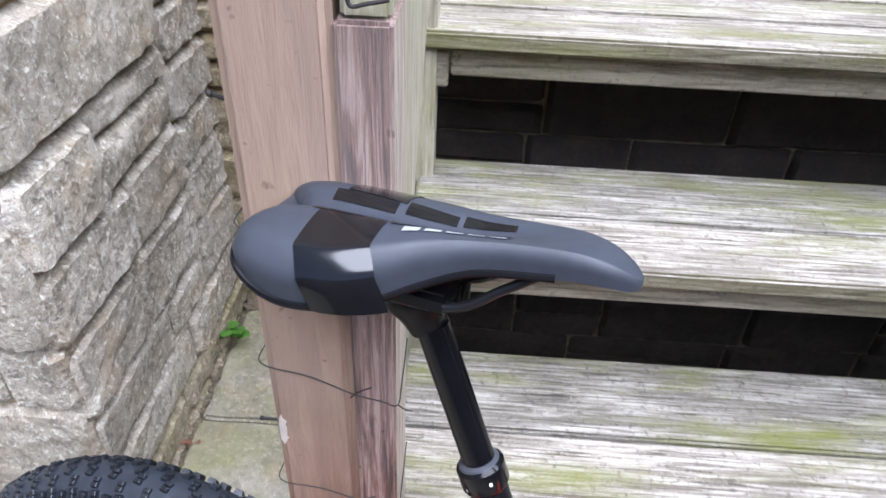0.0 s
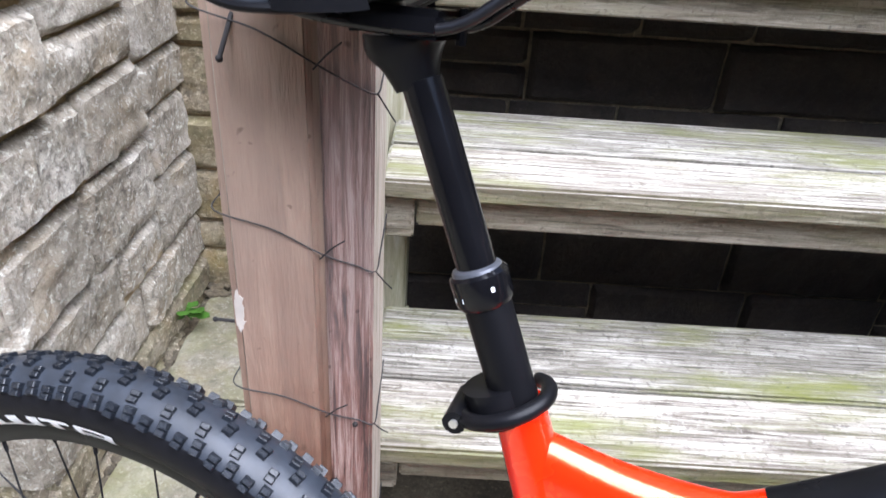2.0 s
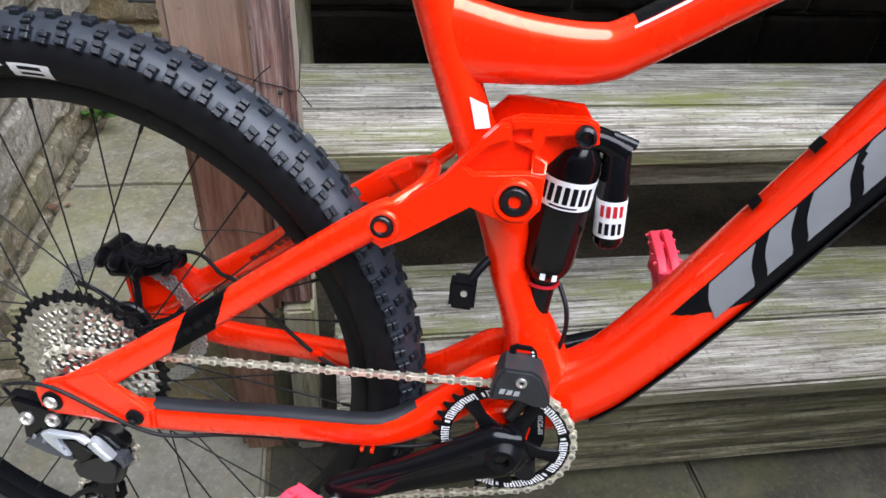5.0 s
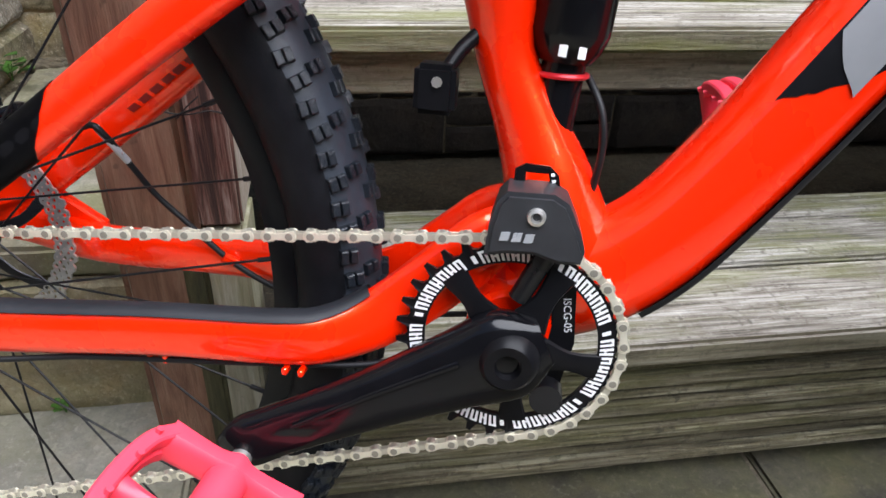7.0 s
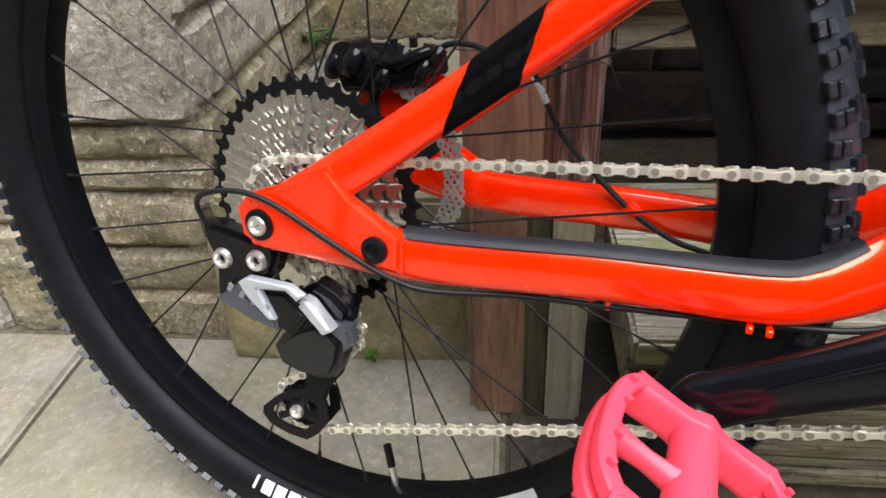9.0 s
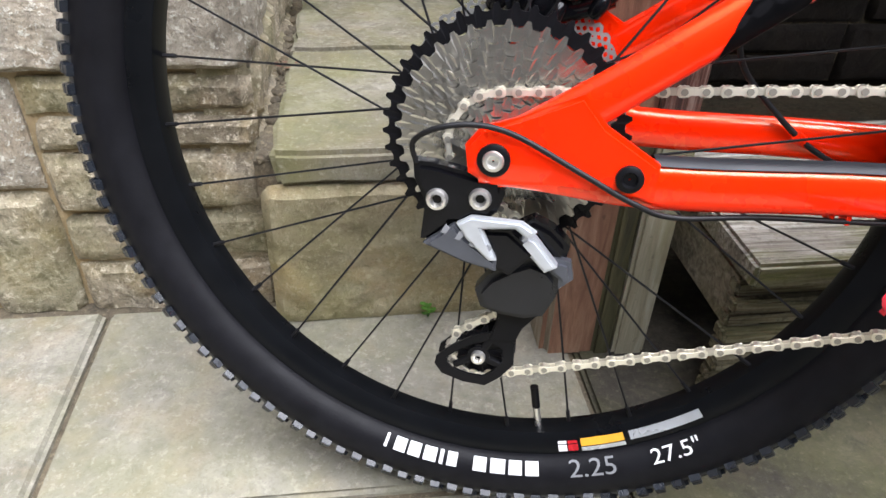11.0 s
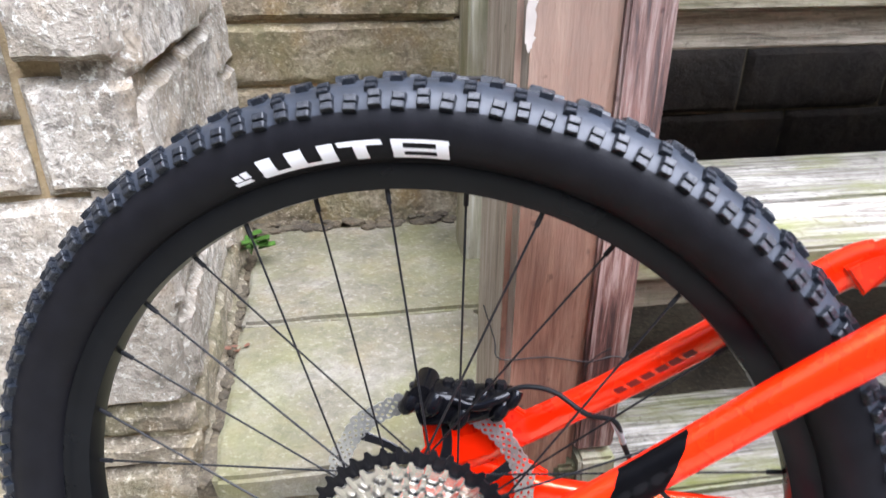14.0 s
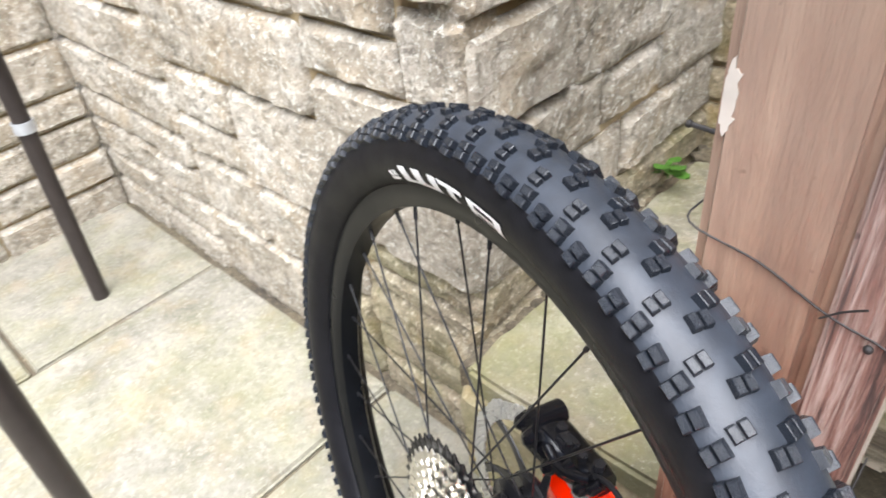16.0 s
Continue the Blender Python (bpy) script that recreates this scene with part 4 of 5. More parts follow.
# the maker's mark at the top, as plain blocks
for t0, t1, pieces in ((112.2, 114.6, ((0, 1, -130, -124), (0.1, 0.5, -123, -113), (0.6, 1, -122, -112))), (100.6, 110.6, ((0, 0.2, -132, -104), (0.38, 0.6, -128, -104), (0.8, 1, -132, -104), (0, 1, -132, -126))), (94.8, 100.2, ((0, 1, -111, -104), (0.35, 0.65, -132, -104))), (86.8, 93.6, ((0, 1, -109, -104), (0, 1, -132, -127), (0, 1, -121, -116), (0.78, 1, -132, -104), (0, 0.2, -132, -104)))):
    for f0, f1, d0, d1 in pieces:
        tyre_block(t1 + (t0 - t1) * f0, t1 + (t0 - t1) * f1, d0, d1, slant=0.25)
# the model name at the bottom, as plain blocks, and the sizes as they read
for t0, t1 in ((254.9, 255.4), (256.6, 258.6), (259.1, 261.2), (261.8, 264.0), (264.6, 265.2), (265.9, 267.6), (270.4, 272.6), (273.3, 275.8), (276.4, 278.6), (279.2, 281.4)):
    tyre_block(t0, t1, -112, -136)
tyre_words("2.25", 290.3, 0.025, -109, 1650, True).data.materials[0] = M["grey_print"]
tyre_words('27.5"', 303.8, 0.021, -111, 1650, True)


def rim_mark(t0, t1, r0, r1, mat):
    r0, r1 = r0 - 0.001, r1 - 0.001
    bm = B()
    n = 8
    vs = []
    for i in range(n + 1):
        t = math.radians(t0 + (t1 - t0) * i / n)
        vs.append([bm.verts.new((HUB[0] + r * math.cos(t), -0.0166 + (0.0025 if r < 0.2830 else 0), HUB[1] + r * math.sin(t))) for r in (r0, r1)])
    for p, q in zip(vs, vs[1:]):
        bm.faces.new((p[0], p[1], q[1], q[0]))
    part("rim_mark", bm, mat, rear_rim)


rim_mark(-71, -63.5, 0.2785, 0.285, "gold")
rim_mark(-71, -63.5, 0.286, 0.290, "silver")
rim_mark(-62.5, -50, 0.2785, 0.286, "silver")
rim_mark(-75, -73.5, 0.280, 0.289, "white")
rim_mark(-73.3, -71.6, 0.280, 0.289, "red")
ang = math.radians(-78.5)
for nm, r0, r1, rad, mat in (("valve", 0.272, 0.249, 0.003, "steel"), ("valve_cap", 0.252, 0.231, 0.0036, "matt_black")):
    bm = B()
    tube(bm, [(HUB[0] + r * math.cos(ang), 0, HUB[1] + r * math.sin(ang)) for r in (r0, r1)], rad, 12)
    part(nm, bm, mat, rear_rim)


# ---- drivetrain ----
def toothed_ring(c, teeth, r, inner, y0, y1, depth=0.0045):
    bm = B()
    rings = []
    for i in range(teeth):
        for f, q in ((0.0, -depth), (0.25, -depth * 0.75), (0.40, depth * 0.75), (0.60, depth * 0.75), (0.75, -depth * 0.75)):
            a = 2 * math.pi * (i + f) / teeth
            ca, sa = math.cos(a), math.sin(a)
            ym = (y0 + y1) / 2
            e = 0.35 if q > 0 else 1.0
            rings.append([(c[0] + R * ca, y, c[1] + R * sa) for R, y in ((r + q, ym + (y0 - ym) * e), (inner, y0), (inner, y1), (r + q, ym + (y1 - ym) * e))])
    loft(bm, rings, closed=True)
    bmesh.ops.recalc_face_normals(bm, faces=bm.faces)
    return bm


def holed_ring(c, r0, r1, nang, nrad, y0, y1, frac=0.62, wave=0.0, skew=0.0):
    """A flat ring drilled with rows of holes."""
    bm = B()
    k = 8
    for i in range(nang):
        for j in range(nrad):
            a0, a1 = 2 * math.pi * i / nang, 2 * math.pi * (i + 1) / nang
            q0, q1 = r0 + (r1 - r0) * j / nrad, r0 + (r1 - r0) * (j + 1) / nrad
            mid, rad = ((a0 + a1) / 2, (q0 + q1) / 2), min((q1 - q0), (a1 - a0) * q0) / 2 * frac
            if (i + 2 * j) % 3 == 2:
                rad *= 0.45
            layers = []
            for y in (y0, y1):
                outer, hole = [], []
                for m in range(k):
                    t = 2 * math.pi * (m + 0.5) / k
                    sx, sy = math.cos(t), math.sin(t)
                    g = max(abs(sx), abs(sy))
                    ox, oy = sx / g, sy / g
                    ra = mid[1] + oy * (q1 - q0) / 2
                    if j == nrad - 1 and oy > 0.9:
                        ra += wave * math.sin(12 * mid[0])
                    an = mid[0] + ox * (a1 - a0) / 2
                    an2 = mid[0] + sx * rad / mid[1]
                    r2 = mid[1] + sy * rad
                    outer.append(bm.verts.new((c[0] + ra * math.cos(an + skew * ra), y, c[1] + ra * math.sin(an + skew * ra))))
                    hole.append(bm.verts.new((c[0] + r2 * math.cos(an2 + skew * r2), y, c[1] + r2 * math.sin(an2 + skew * r2))))
                layers.append((outer, hole))
                for m in range(k):
                    f = (outer[m], outer[(m + 1) % k], hole[(m + 1) % k], hole[m])
                    bm.faces.new(f if y == y1 else f[::-1])
            for m in range(k):
                bm.faces.new((layers[0][1][m], layers[0][1][(m + 1) % k], layers[1][1][(m + 1) % k], layers[1][1][m]))
                if j in (0, nrad - 1):
                    bm.faces.new((layers[0][0][m], layers[1][0][m], layers[1][0][(m + 1) % k], layers[0][0][(m + 1) % k]))
    return bm


COGS = [11, 13, 15, 17, 19, 21, 24, 28, 32, 37, 42]
bm = B()
lathe(bm, [(0, -0.064), (0.014, -0.064), (0.016, -0.060), (0.020, -0.045), (0.045, -0.028), (0.060, -0.022), (0.060, -0.018), (0, -0.018)], 40, (HUB[0], 0, HUB[1]), closed=False)
cassette = part("cassette", bm, "anodised", bike, "eleven-speed silver cassette with a black largest sprocket")
prev = 0.012
for i, t in enumerate(COGS):
    y = -0.0625 + i * 0.0038
    r = 0.0127 / (2 * math.sin(math.pi / t))
    part("sprocket", toothed_ring(HUB, t, r, max(prev - 0.002, r - 0.0135), y - 0.0009, y + 0.0009, 0.0029), "matt_black" if t == 42 else "cog", cassette, smooth=False)
    if t in (37, 32, 28, 24):
        tagged(part("drilled_web", holed_ring(HUB, prev - 0.012, r - 0.006, 26 if t > 30 else 20, 1, y - 0.0004, y + 0.0011, 0.5), "cog", cassette, smooth=False), kind="stuff")
    prev = r
bm = holed_ring(HUB, 0.072, 0.0895, 60, 3, 0.0505, 0.0525, 0.66, 0.0016, 2.0)
rotor = part("brake_rotor", bm, "rotor", bike, "drilled steel disc rotor", smooth=False)
for i in range(6):
    a = 2 * math.pi * i / 6
    bm = B()
    tube(bm, [(HUB[0] + r * math.cos(a + w), 0.0515, HUB[1] + r * math.sin(a + w), q, 0.001) for r, w, q in ((0.022, 0.0, 0.006), (0.05, 0.25, 0.004), (0.074, 0.42, 0.005))], 0.004, 8, 8, power=4)
    part("rotor_arm", bm, "anodised", rotor)
bm = B()
disc(bm, 0.026, 0.048, 0.056, HUB, 32, 0.002)
part("rotor_carrier", bm, "anodised", rotor)

# caliper
bm = B()
tube(bm, [(-0.012, 0.055, 0.420, 0.014, 0.017), (0.006, 0.056, 0.425, 0.017, 0.018), (0.03, 0.057, 0.426, 0.014, 0.017), (0.052, 0.058, 0.431, 0.011, 0.014), (0.066, 0.058, 0.434, 0.008, 0.010)], 0.014, 16, 18, power=3.2)
caliper = part("brake_caliper", bm, "gloss_black", bike, "black hydraulic disc caliper")
bm = B()
tube(bm, [(-0.008, 0.040, 0.436), (-0.008, 0.074, 0.436)], 0.0105, 20, up=(1, 0, 0))
part("piston_cap", bm, "gloss_black", caliper)
for x, z in ((0.012, 0.441), (0.055, 0.443)):
    bm = B()
    tube(bm, [(x, 0.058, z - 0.008), (x, 0.058, z + 0.004)], 0.005, 6)
    part("bolt", bm, "anodised", caliper)
bm = B()
box(bm, 0.016, 0.034, 0.047, 0.060, 0.434, 0.446, 0.002)
part("pad_fin", bm, "anodised", caliper)
bm = B()
tube(bm, [(0.018, 0.040, 0.437), (0.036, 0.038, 0.434), (0.052, 0.040, 0.440), (0.062, 0.044, 0.444)], 0.0045, 10, 16)
part("bleed_arm", bm, "gloss_black", caliper)
for x, y, z, r in ((-0.018, 0.047, 0.428, 0.007), (0.002, 0.041, 0.432, 0.008), (0.024, 0.044, 0.420, 0.007), (0.040, 0.046, 0.436, 0.006), (0.056, 0.047, 0.428, 0.006), (0.066, 0.048, 0.438, 0.005)):
    bm = B()
    tube(bm, [(x - 0.004, y, z - 0.006), (x, y - 0.004, z), (x + 0.003, y, z + 0.007)], r, 10, 6)
    part("casting_lug", bm, "gloss_black", caliper)
for x, z in ((-0.016, 0.440), (0.030, 0.447), (0.046, 0.449)):
    bm = B()
    tube(bm, [(x, 0.050, z - 0.004), (x, 0.049, z + 0.003)], 0.0035, 6)
    part("bolt", bm, "anodised", caliper)
bm = B()
plate(bm, [(-0.012, 0.40), (-0.004, 0.414), (0.06, 0.424), (0.085, 0.410), (0.05, 0.372), (0.01, 0.355), (-0.006, 0.362)], 0.066, 0.074, 0.002)
part("brake_mount", bm, "orange", bike)
bm = B()
tube(bm, [(0.058, 0.052, 0.440), (0.075, 0.050, 0.449), (0.098, 0.045, 0.449), (0.122, 0.030, 0.441), (0.142, 0.018, 0.444), (0.153, 0.034, 0.416), (0.164, 0.043, 0.393), (0.183, 0.047, 0.373), (0.216, 0.0475, 0.345), (0.245, 0.047, 0.329), (0.268, 0.045, 0.324), (0.305, 0.043, 0.318), (0.36, 0.046, 0.318), (0.42, 0.03, 0.335)], 0.0022, 10, 60)
hose = part("brake_hose", bm, "cable", bike)
bm = B()
tube(bm, [(0.1405, 0.019, 0.4445), (0.1475, 0.0245, 0.4315), (0.1525, 0.033, 0.418)], 0.0025, 10, 8)
part("hose_band", bm, "silver", hose)
bm = B()
tube(bm, [(0.213, 0.045, 0.3475), (0.221, 0.050, 0.3415)], 0.004, 8)
part("hose_clip", bm, "orange", hose)

# chain: two straight runs, round the ring, the sprocket and the two jockey wheels
RING, JOCKEY, GUIDE = (BB[0], BB[1], 0.0648), (0.0, 0.182, 0.0225), (0.030, 0.258, 0.0225)
COG = (HUB[0], HUB[1], 0.0127 / (2 * math.sin(math.pi / 17)))


def tangent(a, b, side):
    """Where a straight run leaves circle a and meets circle b; side: +1 or -1 for each circle."""
    (ax, az, ar), (bx, bz, br) = a, b
    sa, sb = side
    dx, dz = bx - ax, bz - az
    L = math.hypot(dx, dz)
    base = math.atan2(dz, dx)
    off = math.acos(max(-1, min(1, (sa * ar - sb * br) / L)))
    ang = base + off
    return (ax + sa * ar * math.cos(ang), az + sa * ar * math.sin(ang)), (bx + sb * br * math.cos(ang), bz + sb * br * math.sin(ang))


def arc(c, p, q, way):
    a0, a1 = math.atan2(p[1] - c[1], p[0] - c[0]), math.atan2(q[1] - c[1], q[0] - c[0])
    while way > 0 and a1 < a0:
        a1 += 2 * math.pi
    while way < 0 and a1 > a0:
        a1 -= 2 * math.pi
    n = max(3, int(abs(a1 - a0) * 12))
    return [(c[0] + c[2] * math.cos(a0 + (a1 - a0) * i / n), c[1] + c[2] * math.sin(a0 + (a1 - a0) * i / n)) for i in range(n + 1)]


top_a, top_b = tangent(COG, RING, (1, 1))
low_a, low_b = tangent(RING, JOCKEY, (1, 1))
s_a, s_b = tangent(JOCKEY, GUIDE, (1, -1))
g_a, g_b = tangent(GUIDE, COG, (-1, 1))
loop = [top_a] + arc(RING, top_b, low_a, -1) + arc(JOCKEY, low_b, s_a, -1) + arc(GUIDE, s_b, g_a, 1) + arc(COG, g_b, top_a, -1)
loop = np.array(loop)
seg_len = np.r_[0, np.cumsum(np.hypot(*np.diff(loop, axis=0).T))]
links = int(round(seg_len[-1] / 0.0127 / 2)) * 2
pitch = seg_len[-1] / links
chain = tagged(new("chain"), "nickel-plated chain")
chain.parent = bike


def link_mesh(half, thick):
    """One link along x from pin to pin, its plates at y = -half and half."""
    bm = B()
    out = []
    for k in range(20):
        t = 2 * math.pi * k / 20
        x, z = math.cos(t), math.sin(t)
        cxx = 0.00635 if x > 0.01 else -0.00635 if x < -0.01 else 0.0
        px, pz = cxx + 0.0044 * x, 0.0044 * z
        if abs(x) < 0.4:
            pz *= 0.5
            px = 0.0052 * x
        out.append((px, pz))
    for y0, y1 in ((-half - thick, -half), (half, half + thick)):
        q = B()
        plate(q, out, y0, y1, 0.0003)
        tmp = bpy.data.meshes.new("tmp")
        q.to_mesh(tmp)
        q.free()
        bm.from_mesh(tmp)
        bpy.data.meshes.remove(tmp)
    solid = len(bm.faces)
    for x in (-0.00635, 0.00635):
        tube(bm, [(x, -half - thick * 1.6, 0), (x, half + thick * 1.6, 0)], 0.0023 if half > 0.002 else 0.0037, 8, up=(1, 0, 0))
    if half > 0.002:
        bm.faces.ensure_lookup_table()
        for f in bm.faces[solid:]:
            f.material_index = 1
    return bm


inner = outer = None
for i in range(links):
    s0, s1 = i * pitch, (i + 1) * pitch
    p = np.array([np.interp(s0, seg_len, loop[:, c]) for c in (0, 1)])
    q = np.array([np.interp(s1 % seg_len[-1], seg_len, loop[:, c]) for c in (0, 1)])
    mid, d = (p + q) / 2, q - p
    y = float(np.interp(mid[0], [0.0, 0.43], [-0.0511, -0.0485]))
    m = pose(mid[0], y, mid[1], 0, -math.degrees(math.atan2(d[1], d[0])), 0)
    if i % 2:
        if outer is None:
            outer = part("chain_link", link_mesh(0.0021, 0.0008), "nickel", chain)
            outer.data.materials.append(M["pin"])
            outer.matrix_basis = m
        else:
            same(outer, m, chain)
    else:
        if inner is None:
            inner = part("chain_link", link_mesh(0.0012, 0.0008), "nickel_dark", chain)
            inner.matrix_basis = m
        else:
            same(inner, m, chain)

# chainring, cranks, pedals
ring = part("chainring", toothed_ring(BB, 32, 0.0648, 0.0505, -0.0500, -0.0470, 0.0042), "matt_black", bike, "black single chainring with white print", smooth=False)
for i in range(5):
    a = math.radians(205 + 72 * i)
    bm = B()
    tube(bm, [(BB[0] + r * math.cos(a), -0.0485 - k, BB[1] + r * math.sin(a), w, 0.0025) for r, w, k in ((0.018, 0.012, 0.006), (0.035, 0.0065, 0.003), (0.053, 0.009, 0.0))], 0.006, 10, 8, power=3)
    part("ring_arm", bm, "matt_black", ring)
for g in range(7):
    for k in range(8):
        a0 = math.radians(12 + g * 51.4 + k * 6.0 + (2 if k else 0))
        bm = B()
        r0, r1 = (0.0518, 0.0595) if k else (0.0530, 0.0580)
        rm = (r0 + r1) / 2
        strokes = [(r0, r1, 0.0, 1.7), (r0, r1, 3.0, 4.7), ((rm, r1)[k % 2] - 0.0014, (rm, r1)[k % 2], 1.7, 3.0)] if k else [(r0, r1, 0.0, 2.6)]
        for q0, q1, d0, d1 in strokes:
            f = [(q0, d0), (q0, d1), (q1, d1), (q1, d0)]
            bm.faces.new([bm.verts.new((BB[0] + r * math.cos(a0 + math.radians(d) + (r - r0) * 3), -0.0503, BB[1] + r * math.sin(a0 + math.radians(d) + (r - r0) * 3))) for r, d in f])
        part("print_bar", bm, "white", ring, smooth=False)


def pedal_at(c, s, tilt, label):
    """A pink platform pedal; s: -1 on the drive side."""
    bm = B()
    Y0, Y1 = 0.0, 0.100
    tube(bm, [(0, Y0 + 0.002, 0), (0, Y1 - 0.002, 0)], 0.0125, 16, up=(0, 0, 1))
    body = part("pedal", bm, "pink", bike, label)
    for x in (-0.047, 0.047):
        for z in (-0.0065, 0.0065):
            bm = B()
            k = 1 if x > 0 else -1
            tube(bm, [(x - k * 0.010, Y0 + 0.004, z), (x, Y0 + 0.020, z), (x + k * 0.003, 0.05, z), (x, Y1 - 0.020, z), (x - k * 0.010, Y1 - 0.004, z)], 0.0051, 12, 16, power=3.5, up=(0, 0, 1))
            part("rail", bm, "pink", body)
        bm = B()
        box(bm, x - 0.004, x + 0.004, 0.044, 0.056, -0.008, 0.008, 0.002)
        part("web", bm, "pink", body)
    for y in (Y0 + 0.006, Y1 - 0.006):
        bm = B()
        tube(bm, [(-0.042, y, 0, 0.0115, 0.0078), (-0.012, y, 0, 0.0110, 0.0062), (0, y, 0, 0.0145, 0.0080), (0.012, y, 0, 0.0110, 0.0062), (0.042, y, 0, 0.0115, 0.0078)], 0.009, 14, 16, power=4, up=(0, 1, 0))
        part("end_bar", bm, "pink", body)
    for x in (-0.024, 0.024):
        bm = B()
        tube(bm, [(x * 1.9, 0.05, 0, 0.008, 0.008), (x, 0.05, 0, 0.006, 0.0045), (0, 0.05, 0, 0.009, 0.008)], 0.005, 10, 6, up=(0, 1, 0))
        part("rib", bm, "pink", body)
    for x in (-0.046, 0.046):
        for y in (0.016, 0.036, 0.064, 0.084):
            for z in (-1, 1):
                bm = B()
                tube(bm, [(x, y, z * 0.009), (x, y, z * 0.0145)], 0.0021, 6)
                part("pin", bm, "pink", body)
    bm = B()
    lathe(bm, [(0, Y1 + 0.0035), (0.007, Y1 + 0.003), (0.0105, Y1), (0.0105, Y1 - 0.004)], 20, closed=False)
    part("end_cap", bm, "silver", body)
    bm = B()
    tube(bm, [(0, -0.012, 0), (0, 0.004, 0)], 0.0065, 12, up=(0, 0, 1))
    part("spindle", bm, "steel", body)
    body.matrix_basis = Matrix.Translation((c[0], s * 0.098, c[1])) @ pose(0, 0, 0, 0, tilt, 0) @ Matrix.Diagonal((1, s, 1, 1))


for s, e in ((-1, (0.279, 0.285)), (1, (0.588, 0.428))):
    bx, bz = BB
    mx, mz = (bx + e[0]) / 2, (bz + e[1]) / 2
    bm = B()
    tube(bm, [(bx + (bx - e[0]) * 0.13, s * 0.060, bz + (bz - e[1]) * 0.13, 0.014, 0.009), (bx, s * 0.062, bz, 0.0275, 0.013), (bx + (e[0] - bx) * 0.2, s * 0.065, bz + (e[1] - bz) * 0.2, 0.0235, 0.012), (mx, s * 0.071, mz, 0.0185, 0.010), (bx + (e[0] - bx) * 0.85, s * 0.076, bz + (e[1] - bz) * 0.85, 0.0165, 0.0085), (e[0], s * 0.080, e[1], 0.0165, 0.008), (e[0] + (e[0] - bx) * 0.08, s * 0.080, e[1] + (e[1] - bz) * 0.08, 0.010, 0.006)], 0.014, 20, 28, power=3.0)
    arm = part("crank_arm", bm, "gloss_black", bike, "gloss black forged crank arm")
    bm = B()
    lathe(bm, [(0.005, s * 0.071), (0.0075, s * 0.079), (0.013, s * 0.0795), (0.0155, s * 0.077), (0.018, s * 0.070), (0.005, s * 0.068)], 32, (bx, 0, bz))
    bmesh.ops.recalc_face_normals(bm, faces=bm.faces)
    part("crank_bolt", bm, "matt_black", arm)
    bm = B()
    tube(bm, [(bx + (e[0] - bx) * 0.18, s * 0.0765, bz + (e[1] - bz) * 0.18 + 0.010, 0.0022, 0.0012), (mx, s * 0.0812, mz + 0.008, 0.0020, 0.0010), (bx + (e[0] - bx) * 0.8, s * 0.0855, bz + (e[1] - bz) * 0.8 + 0.004, 0.0012, 0.0008)], 0.002, 8, 14)
    part("ridge", bm, "gloss_black", arm)
pedal_at((0.279, 0.279), -1, 29, "pink nylon platform pedal")
pedal_at((0.588, 0.440), 1, 74, "pink nylon platform pedal tipped on edge")

# chain guide
bm = B()
plate(bm, [(0.4105, 0.413), (0.412, 0.430), (0.4155, 0.444), (0.420, 0.4495), (0.444, 0.450), (0.452, 0.4455), (0.459, 0.432), (0.463, 0.421), (0.4615, 0.4135), (0.450, 0.4125), (0.436, 0.4165), (0.422, 0.4155)], -0.070, -0.040, 0.0025)
guide = part("chain_guide", bm, "guide_grey", bike, "black chain guide block over the chainring")
bm = B()
lathe(bm, [(0.0018, -0.0695), (0.0030, -0.0725), (0.0045, -0.072), (0.005, -0.070), (0.0018, -0.068)], 20, (0.436, 0, 0.438))
part("guide_bolt", bm, "steel", guide)
guide.location = (0.0, 0, 0.004)
for k in range(3):
    bm = B()
    plate(bm, [(0.418 + k * 0.0063, 0.4235), (0.4228 + k * 0.0063, 0.424), (0.4236 + k * 0.0063, 0.4288), (0.4190 + k * 0.0063, 0.4283)], -0.0709, -0.0702)
    part("guide_mark", bm, "silver", guide, smooth=False)
for pts in ([(0.4225, 0.445), (0.4225, 0.4555), (0.428, 0.459), (0.441, 0.4585), (0.446, 0.454), (0.4495, 0.441), (0.444, 0.441), (0.4405, 0.4545), (0.4285, 0.4545), (0.4285, 0.445)],):
    bm = B()
    plate(bm, pts, -0.046, -0.042, 0.0008)
    part("slot_plate", bm, "matt_black", guide)
for k in range(4):
    bm = B()
    plate(bm, [(0.4415 + k * 0.001, 0.455 - k * 0.0035), (0.4435 + k * 0.001, 0.4555 - k * 0.0035), (0.444 + k * 0.001, 0.4540 - k * 0.0035), (0.442 + k * 0.001, 0.4535 - k * 0.0035)], -0.0466, -0.0461)
    part("scale_mark", bm, "white", guide, smooth=False)
bm = B()
plate(bm, [(0.436, 0.43), (0.452, 0.43), (0.464, 0.395), (0.468, 0.352), (0.462, 0.318), (0.452, 0.306), (0.444, 0.314), (0.450, 0.338), (0.453, 0.365), (0.449, 0.392)], -0.0405, -0.037, 0.0008)
part("back_plate", bm, "matt_black", guide)
bm = text_bm("ISCG-05", 0.0065)
bmesh.ops.transform(bm, matrix=pose(0.4595, -0.0412, 0.370, 0, 0, 0) @ Matrix.Rotation(radians(-82), 4, (0, -1, 0)) @ Matrix.Rotation(radians(90), 4, "X"), verts=bm.verts)
part("lettering", bm, "white", guide, smooth=False)
bm = B()
tube(bm, [(0.455, -0.052, 0.318), (0.455, -0.038, 0.318)], 0.010, 16, up=(1, 0, 0))
part("lower_roller", bm, "anodised", guide)
bm = B()
